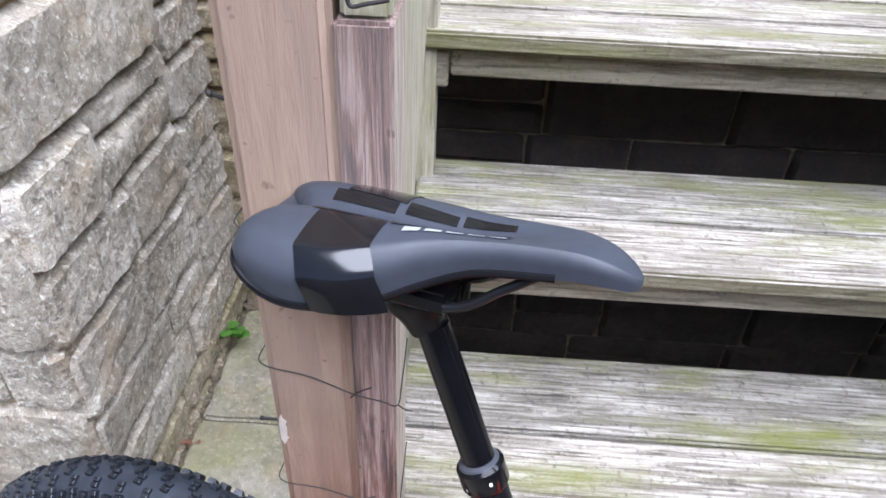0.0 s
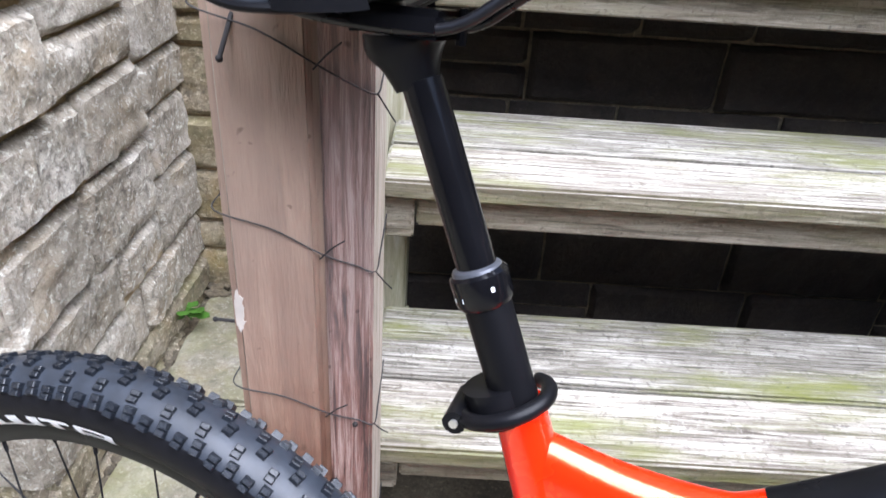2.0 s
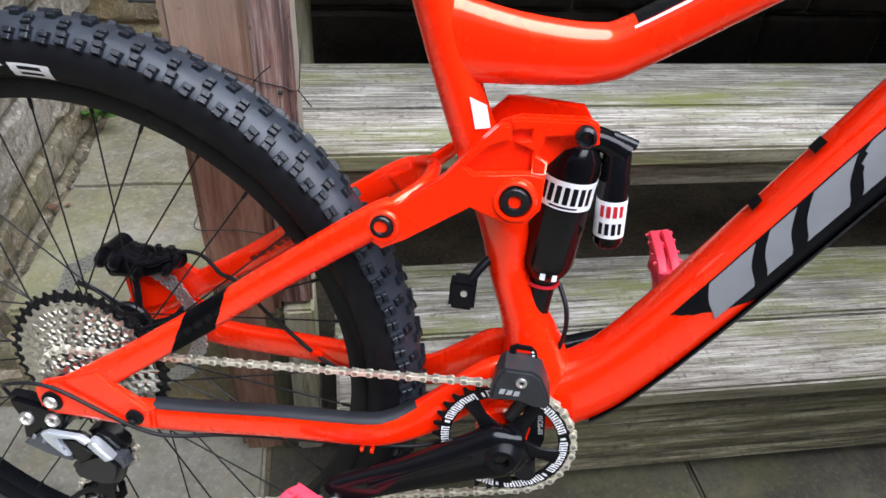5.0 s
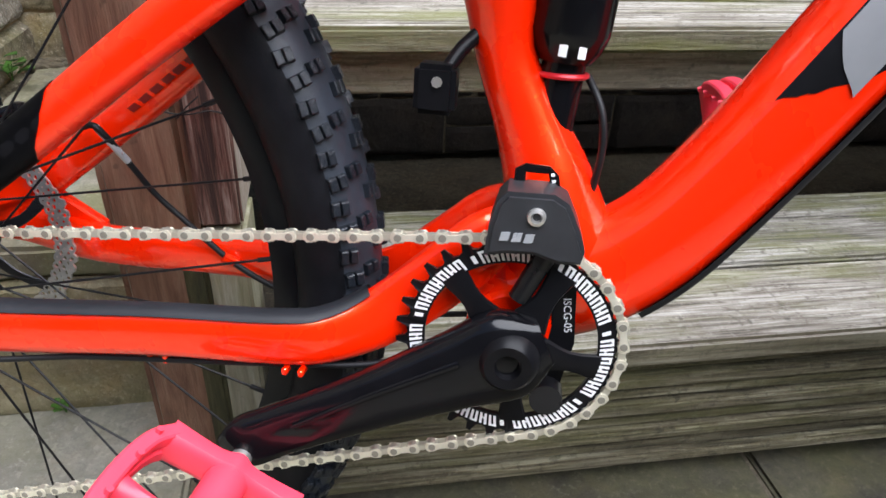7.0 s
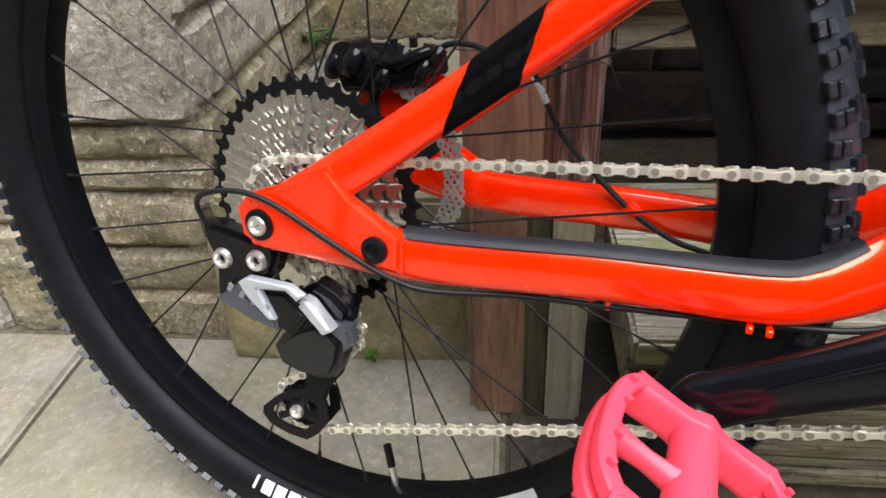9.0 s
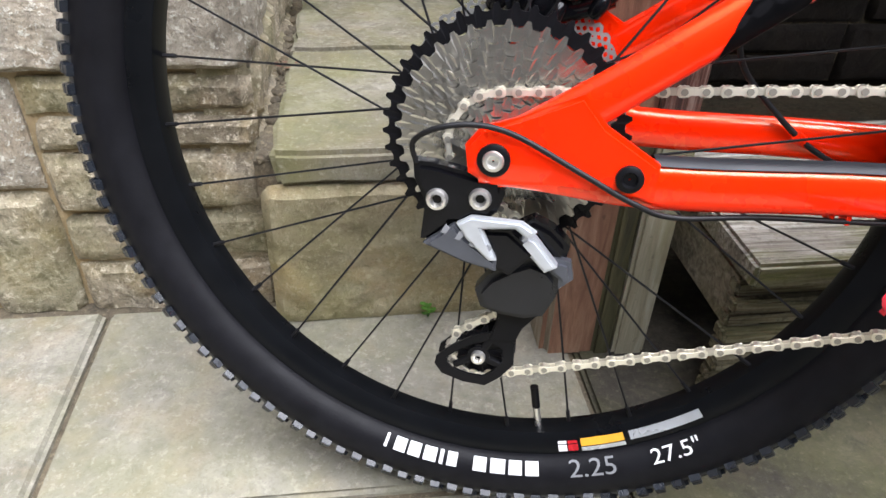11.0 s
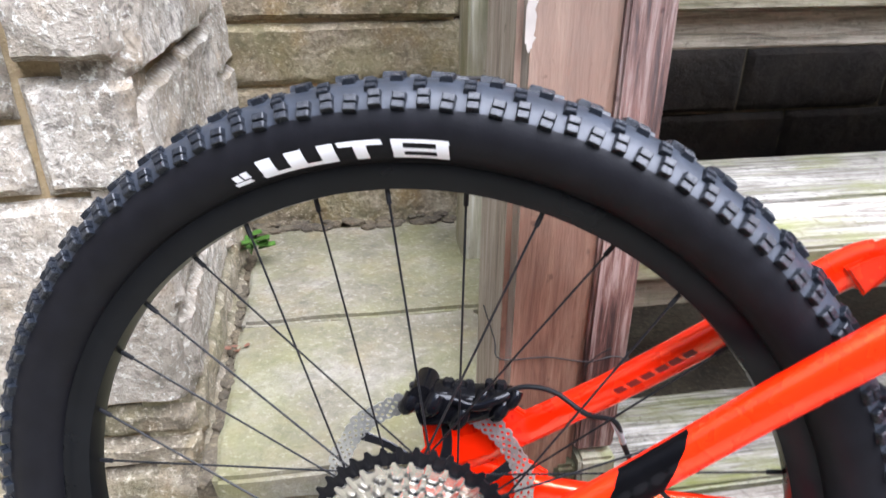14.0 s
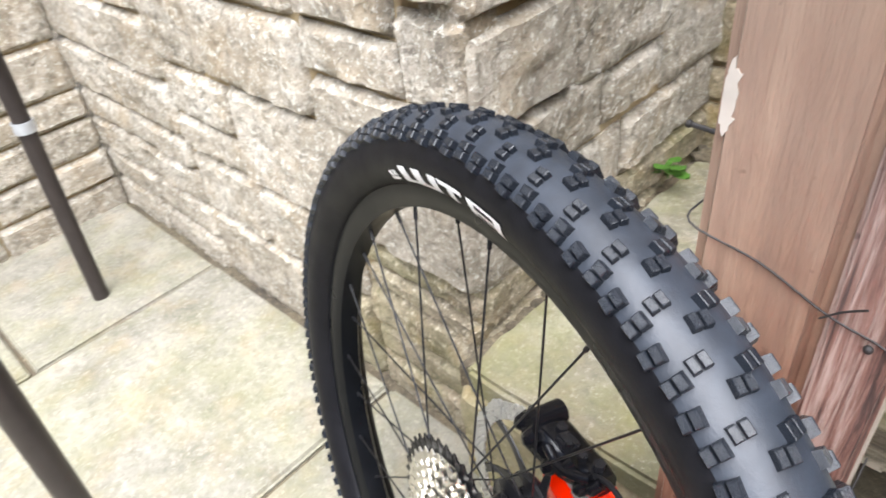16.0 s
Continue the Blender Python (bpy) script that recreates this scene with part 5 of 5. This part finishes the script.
tube(bm, [(0.432, -0.050, 0.382), (0.445, -0.050, 0.412)], 0.0062, 12)
part("guide_spring", bm, "anodised", guide)

# rear derailleur
bm = B()
plate(bm, [(-0.052, 0.337), (-0.039, 0.337), (-0.009, 0.332), (0.007, 0.332), (0.009, 0.321), (0.005, 0.309), (-0.002, 0.301), (-0.024, 0.297), (-0.037, 0.284), (-0.045, 0.283), (-0.043, 0.309), (-0.051, 0.326)], -0.084, -0.066, 0.004)
mech = part("rear_derailleur", bm, "gloss_black", bike, "black and silver rear derailleur with a long cage")
for c in ((-0.0345, 0.314), (-0.0065, 0.3175)):
    bm = B()
    lathe(bm, [(0.003, -0.0845), (0.0045, -0.088), (0.0065, -0.0875), (0.0075, -0.0845), (0.0075, -0.082), (0.003, -0.081)], 24, (c[0], 0, c[1]))
    part("mech_bolt", bm, "steel", mech)
for nm, mat, y0, y1, bev, pts in (
    ("link_frame", "silver", -0.091, -0.084, 0.0018, [(-0.02, 0.301), (-0.011, 0.307), (0.022, 0.307), (0.032, 0.301), (0.026, 0.296), (0.018, 0.302), (-0.003, 0.299), (0.008, 0.278), (0.003, 0.277), (-0.013, 0.291)]),
    ("outer_link", "graphite", -0.089, -0.080, 0.002, [(-0.042, 0.283), (-0.022, 0.299), (-0.013, 0.29), (0.008, 0.276), (0.008, 0.269), (-0.014, 0.273)]),
    ("inner_link", "gloss_black", -0.086, -0.070, 0.003, [(-0.006, 0.296), (0.014, 0.298), (0.032, 0.284), (0.017, 0.265), (0.005, 0.27)]),
    ("link_arm", "silver", -0.084, -0.072, 0.002, [(0.021, 0.289), (0.026, 0.295), (0.032, 0.293), (0.048, 0.275), (0.04, 0.27)]),
    ("cage_pivot", "mech_grey", -0.078, -0.056, 0.005, [(-0.006, 0.246), (0.002, 0.258), (0.016, 0.268), (0.030, 0.275), (0.044, 0.271), (0.052, 0.262), (0.050, 0.248), (0.043, 0.232), (0.030, 0.228), (0.012, 0.229), (-0.001, 0.233)]),
    ("cage_arm", "matt_black", -0.0625, -0.0575, 0.0012, [(0.012, 0.234), (0.036, 0.232), (0.046, 0.240), (0.042, 0.228), (0.030, 0.212), (0.026, 0.200), (0.006, 0.198), (0.010, 0.212)]),
    ("pivot_cap", "graphite", -0.077, -0.064, 0.003, [(0.036, 0.274), (0.045, 0.278), (0.057, 0.276), (0.06, 0.264), (0.051, 0.255), (0.05, 0.263), (0.042, 0.268)]),
    ("spring_body", "gloss_black", -0.072, -0.052, 0.004, [(0.016, 0.294), (0.029, 0.302), (0.043, 0.296), (0.055, 0.285), (0.053, 0.274), (0.036, 0.274), (0.022, 0.286)]),
):
    bm = B()
    plate(bm, pts, y0, y1, bev)
    part(nm, bm, mat, mech)
# the maker's mark on the outer link, as slim bars
for k in range(4):
    x, z = -0.030 + k * 0.0095, 0.2935 - k * 0.0035
    bm = B()
    plate(bm, [(x, z), (x + 0.003, z + 0.006), (x + 0.006, z + 0.0035), (x + 0.0035, z - 0.001)], -0.0897, -0.0888)
    part("link_mark", bm, "grey_print", mech, smooth=False)
# lower cage plates: a bent three-cornered frame with its middle cut out, and a boss for the wheel
CAGE = [(-0.032, 0.177), (-0.033, 0.170), (-0.027, 0.162), (-0.010, 0.157), (0.007, 0.1565), (0.018, 0.166), (0.027, 0.179), (0.026, 0.198), (0.010, 0.205), (-0.006, 0.199), (-0.020, 0.189)]
for y0, y1 in ((-0.0605, -0.0585), (-0.0430, -0.0410)):
    bm = B()
    mx, mz = -0.002, 0.180
    rings = []
    for x, z in CAGE:
        ix, iz = mx + (x - mx) * 0.70, mz + (z - mz) * 0.66
        rings.append([(x, y0, z), (x, y1, z), (ix, y1, iz), (ix, y0, iz)])
    loft(bm, rings, closed=True)
    bmesh.ops.recalc_face_normals(bm, faces=bm.faces)
    disc(bm, 0.0085, y0, y1, (0.0, 0.182), 16)
    for dx, dz in ((-0.018, 0.171), (0.017, 0.176), (0.008, 0.197)):
        tube(bm, [(0, (y0 + y1) / 2, 0.182, 0.003, 0.001), (dx, (y0 + y1) / 2, dz, 0.003, 0.001)], 0.003, 6)
    part("cage_plate", bm, "matt_black", mech, smooth=False)
for c in (JOCKEY, GUIDE):
    part("jockey_wheel", toothed_ring(c, 11, 0.0205, 0.006, -0.0535, -0.0500, 0.0035), "matt_black", mech, smooth=False)
    bm = B()
    lathe(bm, [(0.0018, -0.0628), (0.003, -0.0645), (0.005, -0.064), (0.0055, -0.0625), (0.0055, -0.042), (0.0018, -0.042)], 16, (c[0], 0, c[1]))
    part("wheel_bolt", bm, "steel", mech)
bm = B()
tube(bm, [(-0.050, -0.080, 0.336), (-0.052, -0.084, 0.350), (-0.038, -0.092, 0.362), (-0.015, -0.091, 0.367), (0.012, -0.090, 0.363), (0.055, -0.089, 0.343), (0.088, -0.086, 0.327), (0.115, -0.078, 0.318), (0.17, -0.066, 0.3205), (0.25, -0.058, 0.3235), (0.34, -0.05, 0.329), (0.37, -0.045, 0.338)], 0.0019, 10, 70)
part("gear_cable", bm, "cable", bike)

# dropout fittings
for c, r, q in ((HUB, 0.0105, 0.006), ((0.083, 0.3425), 0.0085, 0.0)):
    bm = B()
    lathe(bm, [(0.0008, -0.0868), (0.004, -0.0872), (0.005, -0.0895), (r - 0.003, -0.0895), (r, -0.0880), (r, -0.080), (0.0008, -0.080)], 24, (c[0], 0, c[1]))
    part("axle_cap" if q else "pivot_bolt", bm, "matt_black", bike)
    if q:
        bm = B()
        lathe(bm, [(0.0008, -0.0892), (0.0032, -0.0896), (0.0042, -0.0915), (0.0062, -0.0912), (0.007, -0.0893), (0.0008, -0.0885)], 20, (c[0], 0, c[1]))
        part("axle_bolt", bm, "steel", bike)
for s in (-1, 1):
    bm = B()
    plate(bm, [(-0.019, 0.352), (-0.010, 0.364), (0.012, 0.372), (0.050, 0.390), (0.066, 0.372), (0.10, 0.352), (0.10, 0.328), (0.04, 0.330), (0.0, 0.326), (-0.016, 0.334)], s * 0.076, s * 0.0855, 0.003)
    part("dropout", bm, "orange", bike)
for x in (0.121, 0.216, 0.302):
    bm = B()
    for d in (-0.005, 0.005):
        box(bm, x + d - 0.0018, x + d + 0.0018, -0.062, -0.050, 0.3170 + 0.03 * (x - 0.121), 0.327, 0.0008, 1)
    part("cable_clip", bm, "orange", bike)


# ---- patches of colour on the tubes ----
def on_tube(name, rows, n, s0, s1, a0, a1, mat, parent, lift=0.0006, power=2.8, slant=0.0, seg=14, straight=False):
    """A skin over part of a tube: s along it (0 to 1), a round its section in degrees (0: top, -90: drive side)."""
    pts = spline([(*p, p[3]) if len(p) == 4 else p for p in rows], 400)
    vs = []
    bm = B()
    m = max(2, n)
    for i in range(m + 1):
        line = []
        for j in range(seg + 1):
            f = j / seg
            a = math.radians(a0 + (a1 - a0) * f)
            ca, sa = math.cos(a), math.sin(a)
            ca, sa = math.copysign(abs(ca) ** (2 / power), ca), math.copysign(abs(sa) ** (2 / power), sa)
            s = s0 + (s1 - s0) * i / m + slant * (-ca / 2 if straight else f - 0.5)
            k = int(max(1, min(399, s * 400)))
            q, d = pts[k], Vector(pts[k + 1][:3] - pts[k - 1][:3]).normalized()
            side = Vector((0, 1, 0))
            side = (side - d * side.dot(d)).normalized()
            nor = d.cross(side)
            line.append(bm.verts.new(Vector(q[:3]) + nor * (ca * (q[3] + lift)) + side * (sa * (q[4] + lift))))
        vs.append(line)
    for p, q in zip(vs, vs[1:]):
        for j in range(seg):
            bm.faces.new((p[j], p[j + 1], q[j + 1], q[j]))
    bmesh.ops.recalc_face_normals(bm, faces=bm.faces)
    return part(name, bm, mat, parent)


def s_at(rows, x):
    pts = spline([(*p, p[3]) if len(p) == 4 else p for p in rows], 400)
    return min(range(401), key=lambda k: abs(pts[k][0] - x)) / 400


dt = main.children[0]
for o in main.children:
    if o.name.startswith("down_tube"):
        dt = o
    if o.name.startswith("top_tube"):
        tt = o
on_tube("dark_panel", DOWN, 30, s_at(DOWN, 0.582), 0.985, -57, -178, "matt_black", dt, 0.0005, slant=s_at(DOWN, 0.604) - s_at(DOWN, 0.562), seg=24, straight=True)
for x0, x1 in ((0.586, 0.610), (0.617, 0.630), (0.637, 0.657), (0.664, 0.684), (0.691, 0.712)):
    on_tube("grey_mark", DOWN, 4, s_at(DOWN, x0), s_at(DOWN, x1), -60, -100, "grey_print", dt, 0.0011, slant=-0.02, seg=8)
on_tube("down_tube_guard", DOWN, 30, s_at(DOWN, 0.490), s_at(DOWN, 0.79), -125, -235, "pad", dt, 0.0035)
on_tube("dark_panel", TOP, 24, s_at(TOP, 0.486), 0.99, -48, 48, "matt_black", tt, 0.0005, power=2.6, slant=0.0)
# pale line below the panel draws in the tube's edge highlight
on_tube("white_stripe", TOP, 24, s_at(TOP, 0.482), 0.99, -58, -51, "white", tt, 0.0005, power=2.6)
stays = [o for o in bike.children if o.name.startswith("seatstay")]
STAYS = {s: [(0.314, s * 0.048, 0.576, 0.013, 0.008), (0.293, s * 0.052, 0.563, 0.0145, 0.008), (0.219, s * 0.057, 0.507, 0.0135, 0.009), (0.148, s * 0.063, 0.451, 0.013, 0.009), (0.072, s * 0.073, 0.395, 0.014, 0.008), (0.01, s * 0.080, 0.352, 0.016, 0.006)] for s in (-1, 1)}
for s, o in ((-1, stays[0]),):
    lean = s_at(STAYS[s], 0.110) - s_at(STAYS[s], 0.142)
    on_tube("dark_band", STAYS[s], 8, s_at(STAYS[s], 0.167), s_at(STAYS[s], 0.126), 0, -180, "matt_black", o, 0.0005, slant=-lean, seg=24, straight=True)
    on_tube("dark_band", STAYS[s], 8, s_at(STAYS[s], 0.167), s_at(STAYS[s], 0.126), 360, 180, "matt_black", o, 0.0005, slant=-lean, seg=24, straight=True)
on_tube("stay_guard", chain_rows(-1), 40, s_at(chain_rows(-1), 0.097), s_at(chain_rows(-1), 0.353), -44, 58, "pad", [o for o in bike.children if o.name.startswith("chainstay")][0], 0.0024, seg=16)
for k in range(6):
    x = 0.146 + k * 0.0095
    on_tube("dark_mark", STAYS[1], 2, s_at(STAYS[1], x), s_at(STAYS[1], x + 0.007), -85.5, -96, "red_print", stays[1], 0.0006, slant=0.006, seg=6)
for x in (0.603, 0.635):
    k = s_at(DOWN, x + 0.025)
    on_tube("bottle_boss", DOWN, 2, k - 0.0035, k + 0.0035, -9, 9, "matt_black", dt, 0.003, seg=6)

# shock
SH_T, SH_B = Vector((0.4570, 0, 0.622)), Vector((0.4485, 0, 0.505))
bm = B()
ax = (SH_B - SH_T)
tube(bm, [(*(SH_T - ax * 0.06), 0.016), (*(SH_T + ax * 0.02), 0.0215), (*(SH_T + ax * 0.10), 0.0225), (*(SH_T + ax * 0.86), 0.0225), (*(SH_T + ax * 0.94), 0.0195), (*SH_B, 0.0150)], 0.02, 28)
shock = part("shock", bm, "gloss_black", bike, "black rear air shock with a piggyback reservoir")
bm = B()
tube(bm, [SH_B - ax * 0.02, SH_B + ax * 0.62], 0.0125, 20)
part("shaft", bm, "gloss_black", shock)
bm = B()
tube(bm, [(*(SH_T + ax * 0.17), 0.0229), (*(SH_T + ax * 0.38), 0.0229)], 0.0229, 28)
part("label_band", bm, "white", shock)


def round_bar(axis_a, axis_b, r, f0, f1, a0, a1, name, mat, parent):
    """A mark on a round body: f along its axis, a round it in degrees (-90 faces the drive side)."""
    d = (axis_b - axis_a)
    u = d.normalized()
    side = Vector((0, 1, 0))
    nor = u.cross(side)
    bm = B()
    vs = []
    for i in range(5):
        a = math.radians(a0 + (a1 - a0) * i / 4)
        vs.append([bm.verts.new(axis_a + d * f + nor * (r * math.cos(a)) + side * (r * math.sin(a))) for f in (f0, f1)])
    for p, q in zip(vs, vs[1:]):
        bm.faces.new((p[0], p[1], q[1], q[0]))
    bmesh.ops.recalc_face_normals(bm, faces=bm.faces)
    return part(name, bm, mat, parent)


for k in range(7):
    round_bar(SH_T, SH_B, 0.0232, 0.205, 0.335, -150 + k * 17, -139 + k * 17, "label_bar", "matt_black", shock)
round_bar(SH_T, SH_B, 0.0232, 0.352, 0.366, -125, -65, "label_bar", "matt_black", shock)
for k in range(2):
    round_bar(SH_T, SH_B, 0.0205, 0.90, 0.965, -105 + k * 30, -92 + k * 30, "shaft_mark", "white", shock)
bm = B()
c = SH_B + ax * 0.06
lathe(bm, [(0.0140 + 0.0018 * math.cos(t * math.pi / 4), 0.0018 * math.sin(t * math.pi / 4)) for t in range(8)], 28)
o = part("o_ring", bm, "red", shock)
o.matrix_basis = Matrix.Translation(c) @ Matrix.Rotation(radians(90), 4, "X")
bm = B()
R_T, R_B = Vector((0.489, 0, 0.630)), Vector((0.4965, 0, 0.543))
rx = R_B - R_T
tube(bm, [(*(R_T), 0.009), (*(R_T + rx * 0.05), 0.0118), (*(R_T + rx * 0.28), 0.0118), (*(R_T + rx * 0.31), 0.0128), (*(R_T + rx * 0.95), 0.0128), (*R_B, 0.010)], 0.012, 24)
part("reservoir", bm, "gloss_black", shock)
bm = B()
tube(bm, [(*(R_T + rx * 0.50), 0.0131), (*(R_T + rx * 0.88), 0.0131)], 0.013, 24)
part("reservoir_label", bm, "white", shock)
for f, mt in ((0.54, "red"), (0.72, "matt_black")):
    for k in range(4):
        round_bar(R_T, R_B, 0.0134, f, f + 0.12, -135 + k * 24, -120 + k * 24, "label_bar", mt, shock)
bm = B()
tube(bm, [(0.458, 0, 0.634, 0.011, 0.013), (0.476, 0, 0.634, 0.009, 0.011), (0.496, 0, 0.626, 0.010, 0.012)], 0.01, 14, 8, power=3)
part("bridge", bm, "gloss_black", shock)
bm = B()
tube(bm, [(0.482, -0.004, 0.640), (0.502, -0.004, 0.634)], 0.0045, 10)
part("dial", bm, "anodised", shock)
shock.location = (-0.005, 0, 0.0075)
bm = B()
tube(bm, [(0.458, 0.0, 0.505), (0.467, -0.012, 0.488), (0.470, -0.014, 0.465), (0.467, -0.010, 0.435)], 0.0022, 10, 20)
part("shock_cable", bm, "cable", bike)
bm = B()
box(bm, 0.363, 0.386, -0.034, -0.012, 0.482, 0.509, 0.003, 2)
stop = part("cable_stop", bm, "matt_black", bike, "black cable stop behind the seat tube")
bm = B()
tube(bm, [(0.380, -0.020, 0.506), (0.387, -0.014, 0.517), (0.398, -0.006, 0.528)], 0.0042, 10, 8)
part("arm", bm, "matt_black", stop)
bm = B()
tube(bm, [(0.376, -0.0355, 0.500), (0.376, -0.032, 0.500)], 0.003, 8, up=(1, 0, 0))
part("screw", bm, "steel", stop)
# tube sticker and collar print
bm = B()
plate(bm, [(0.362, 0.668), (0.376, 0.663), (0.381, 0.646), (0.369, 0.643)], -0.0200, -0.0188)
part("frame_sticker", bm, "white", main)
for f, a0, a1 in ((0.5, -150, -128), (0.5, -120, -112), (0.35, -62, -45)):
    round_bar(Vector((0.281, 0, 0.842)), Vector((0.291, 0, 0.820)), 0.0195, f + 0.05, f + 0.17, a0 + (a1 - a0) * 0.3, a1 - (a1 - a0) * 0.3, "collar_mark", "white", seatpost)

# ---- small things round the post ----
def wire(name, pts, r=0.0007, n=40, label="dark old garden wire", cat="wire"):
    bm = B()
    tube(bm, pts, r, 8, n, up=(0.3, 0.9, 0.1))
    return tagged(part(name, bm, "wire", None), label, cat)


for z0, z1, z2 in ((0.804, 0.769, 0.754), (0.624, 0.595, 0.582), (0.959, 0.924, 0.905), (0.412, 0.399, 0.396)):
    w = wire("post_wire", [(0.089, 0.19, z0 + 0.012), (0.0885, 0.140, z0 + 0.006), (0.089, 0.1155, z0), (0.133, 0.1155, (z0 + z1) / 2 + 0.004), (0.173, 0.1165, z1), (0.200, 0.1185, z2 + 0.005), (0.2155, 0.1195, z2), (0.217, 0.145, z2 + 0.004), (0.217, 0.20, z2 + 0.012)], label="thin dark wire tied round the timber post")
    bm = B()
    tube(bm, [(0.171, 0.1145, z1 - 0.003), (0.181, 0.1135, z1 + 0.008), (0.192, 0.110, z1 + 0.018)], 0.0007, 8, 10)
    part("twist", bm, "wire", w)
    bm = B()
    tube(bm, [(0.216, 0.120, z2), (0.222, 0.125, z2 - 0.012), (0.228, 0.135, z2 - 0.026)], 0.0007, 8, 10)
    part("loose_end", bm, "wire", w)
wire("top_wire", [(0.160, 0.116, 1.175), (0.172, 0.115, 1.160), (0.183, 0.115, 1.150), (0.187, 0.115, 1.137), (0.198, 0.114, 1.139), (0.212, 0.114, 1.142)], 0.0015, 30, "bent wire on top of the timber post")
for p, d in (((0.092, 0.172, 0.653), (-0.036, 0.0, 0.002)), ((0.091, 0.135, 1.058), (-0.012, -0.004, 0.006)), ((0.115, 0.116, 0.950), (-0.005, -0.014, -0.022)), ((0.198, 0.121, 0.581), (0.0, -0.003, 0.0))):
    a, b = Vector(p), Vector(p) + Vector(d)
    bm = B()
    tube(bm, [a - (b - a) * 0.3, b], 0.0018, 8)
    bmesh.ops.create_uvsphere(bm, u_segments=8, v_segments=6, radius=0.0028, matrix=Matrix.Translation(b))
    tagged(part("nail", bm, "wire", None), "bent rusty nail in the timber post", "nail", group="nails in the post")
bm = B()
ol = []
rnd = random.Random(4)
for k in range(26):
    t = 2 * math.pi * k / 26
    ol.append((max(0.0955, 0.0995 + 0.0052 * math.cos(t) * rnd.uniform(0.45, 1.3)), 0.706 + 0.021 * math.sin(t) * rnd.uniform(0.75, 1.15)))
plate(bm, ol, 0.1174, 0.1184)
part("bare_patch", bm, "white_flake", post, "pale flaked patch", smooth=False)


def leafy(name, base, n, size, seed, label, mat="leaf", stems=3):
    rnd = random.Random(seed)
    root = tagged(new(name), label, "plant" if stems else "litter")
    root.location = base
    for i in range(n):
        a, h = rnd.uniform(0, 6.28), rnd.uniform(0.3, 1.0)
        tip = Vector((math.cos(a) * size * rnd.uniform(0.3, 1), math.sin(a) * size * rnd.uniform(0.2, 0.6) - size * 0.3, size * h))
        bm = B()
        w = size * 0.30
        d = Vector((math.cos(a), math.sin(a), 0.5)).normalized()
        side = d.cross(Vector((0, 0, 1))).normalized()
        rows = []
        for t, ww in ((0, 0.1), (0.25, 0.8), (0.55, 1.0), (0.85, 0.6), (1, 0.05)):
            c = tip + d * (size * 0.6 * (t - 0.5)) + Vector((0, 0, -0.15 * size * t * t))
            rows.append([bm.verts.new(c - side * w * ww), bm.verts.new(c + Vector((0, 0, -0.06 * size))), bm.verts.new(c + side * w * ww)])
        for p, q in zip(rows, rows[1:]):
            for k in (0, 1):
                bm.faces.new((p[k], p[k + 1], q[k + 1], q[k]))
        part("leaf", bm, mat, root)
    for i in range(stems):
        bm = B()
        tube(bm, [(0, 0, -0.01), (rnd.uniform(-0.3, 0.3) * size, -0.2 * size, size * 0.5)], 0.0008, 6)
        part("stem", bm, "leaf", root)


leafy("wall_weed", (-0.205, 0.715, 0.246), 20, 0.042, 2, "small green weed at the foot of the stone wall")
leafy("paving_weed", (-0.035, 0.196, 0.0), 10, 0.014, 3, "tiny green weed where the step meets the paving")
leafy("dry_leaves", (-0.204, 0.455, 0.216), 6, 0.017, 5, "few reddish dry leaves in the joint beside the stone step", "dry_leaf", 0)

# patio chair
chair = tagged(new("patio_chair"), "dark brown metal frame of a patio chair on the paving", "chair")
feet = [(-1.10, 0.027), (-0.47, -0.226), (-0.72, -0.80), (-1.35, -0.55)]
mid = Vector((-0.91, -0.387, 0))
for x, y in feet:
    top = mid + (Vector((x, y, 0)) - mid) * 1.07 + Vector((0, 0, 0.52))
    bm = B()
    tube(bm, [(x, y, -0.014), tuple(top)], 0.0165, 14, up=(1, 0, 0))
    leg = part("leg", bm, "chair_tube", chair)
    if (x, y) == feet[0]:
        bm = B()
        d = (top - Vector((x, y, 0)))
        tube(bm, [Vector((x, y, 0)) + d * 0.70, Vector((x, y, 0)) + d * 0.74], 0.0195, 14, up=(1, 0, 0))
        part("collar", bm, "silver", leg)
bm = B()
ptsr = [mid + (Vector((x, y, 0)) - mid) * 1.07 + Vector((0, 0, 0.52)) for x, y in feet]
for a, b in zip(ptsr, ptsr[1:] + ptsr[:1]):
    tube(bm, [a, b], 0.0125, 12, up=(0, 0, 1))
part("seat_frame", bm, "chair_tube", chair)
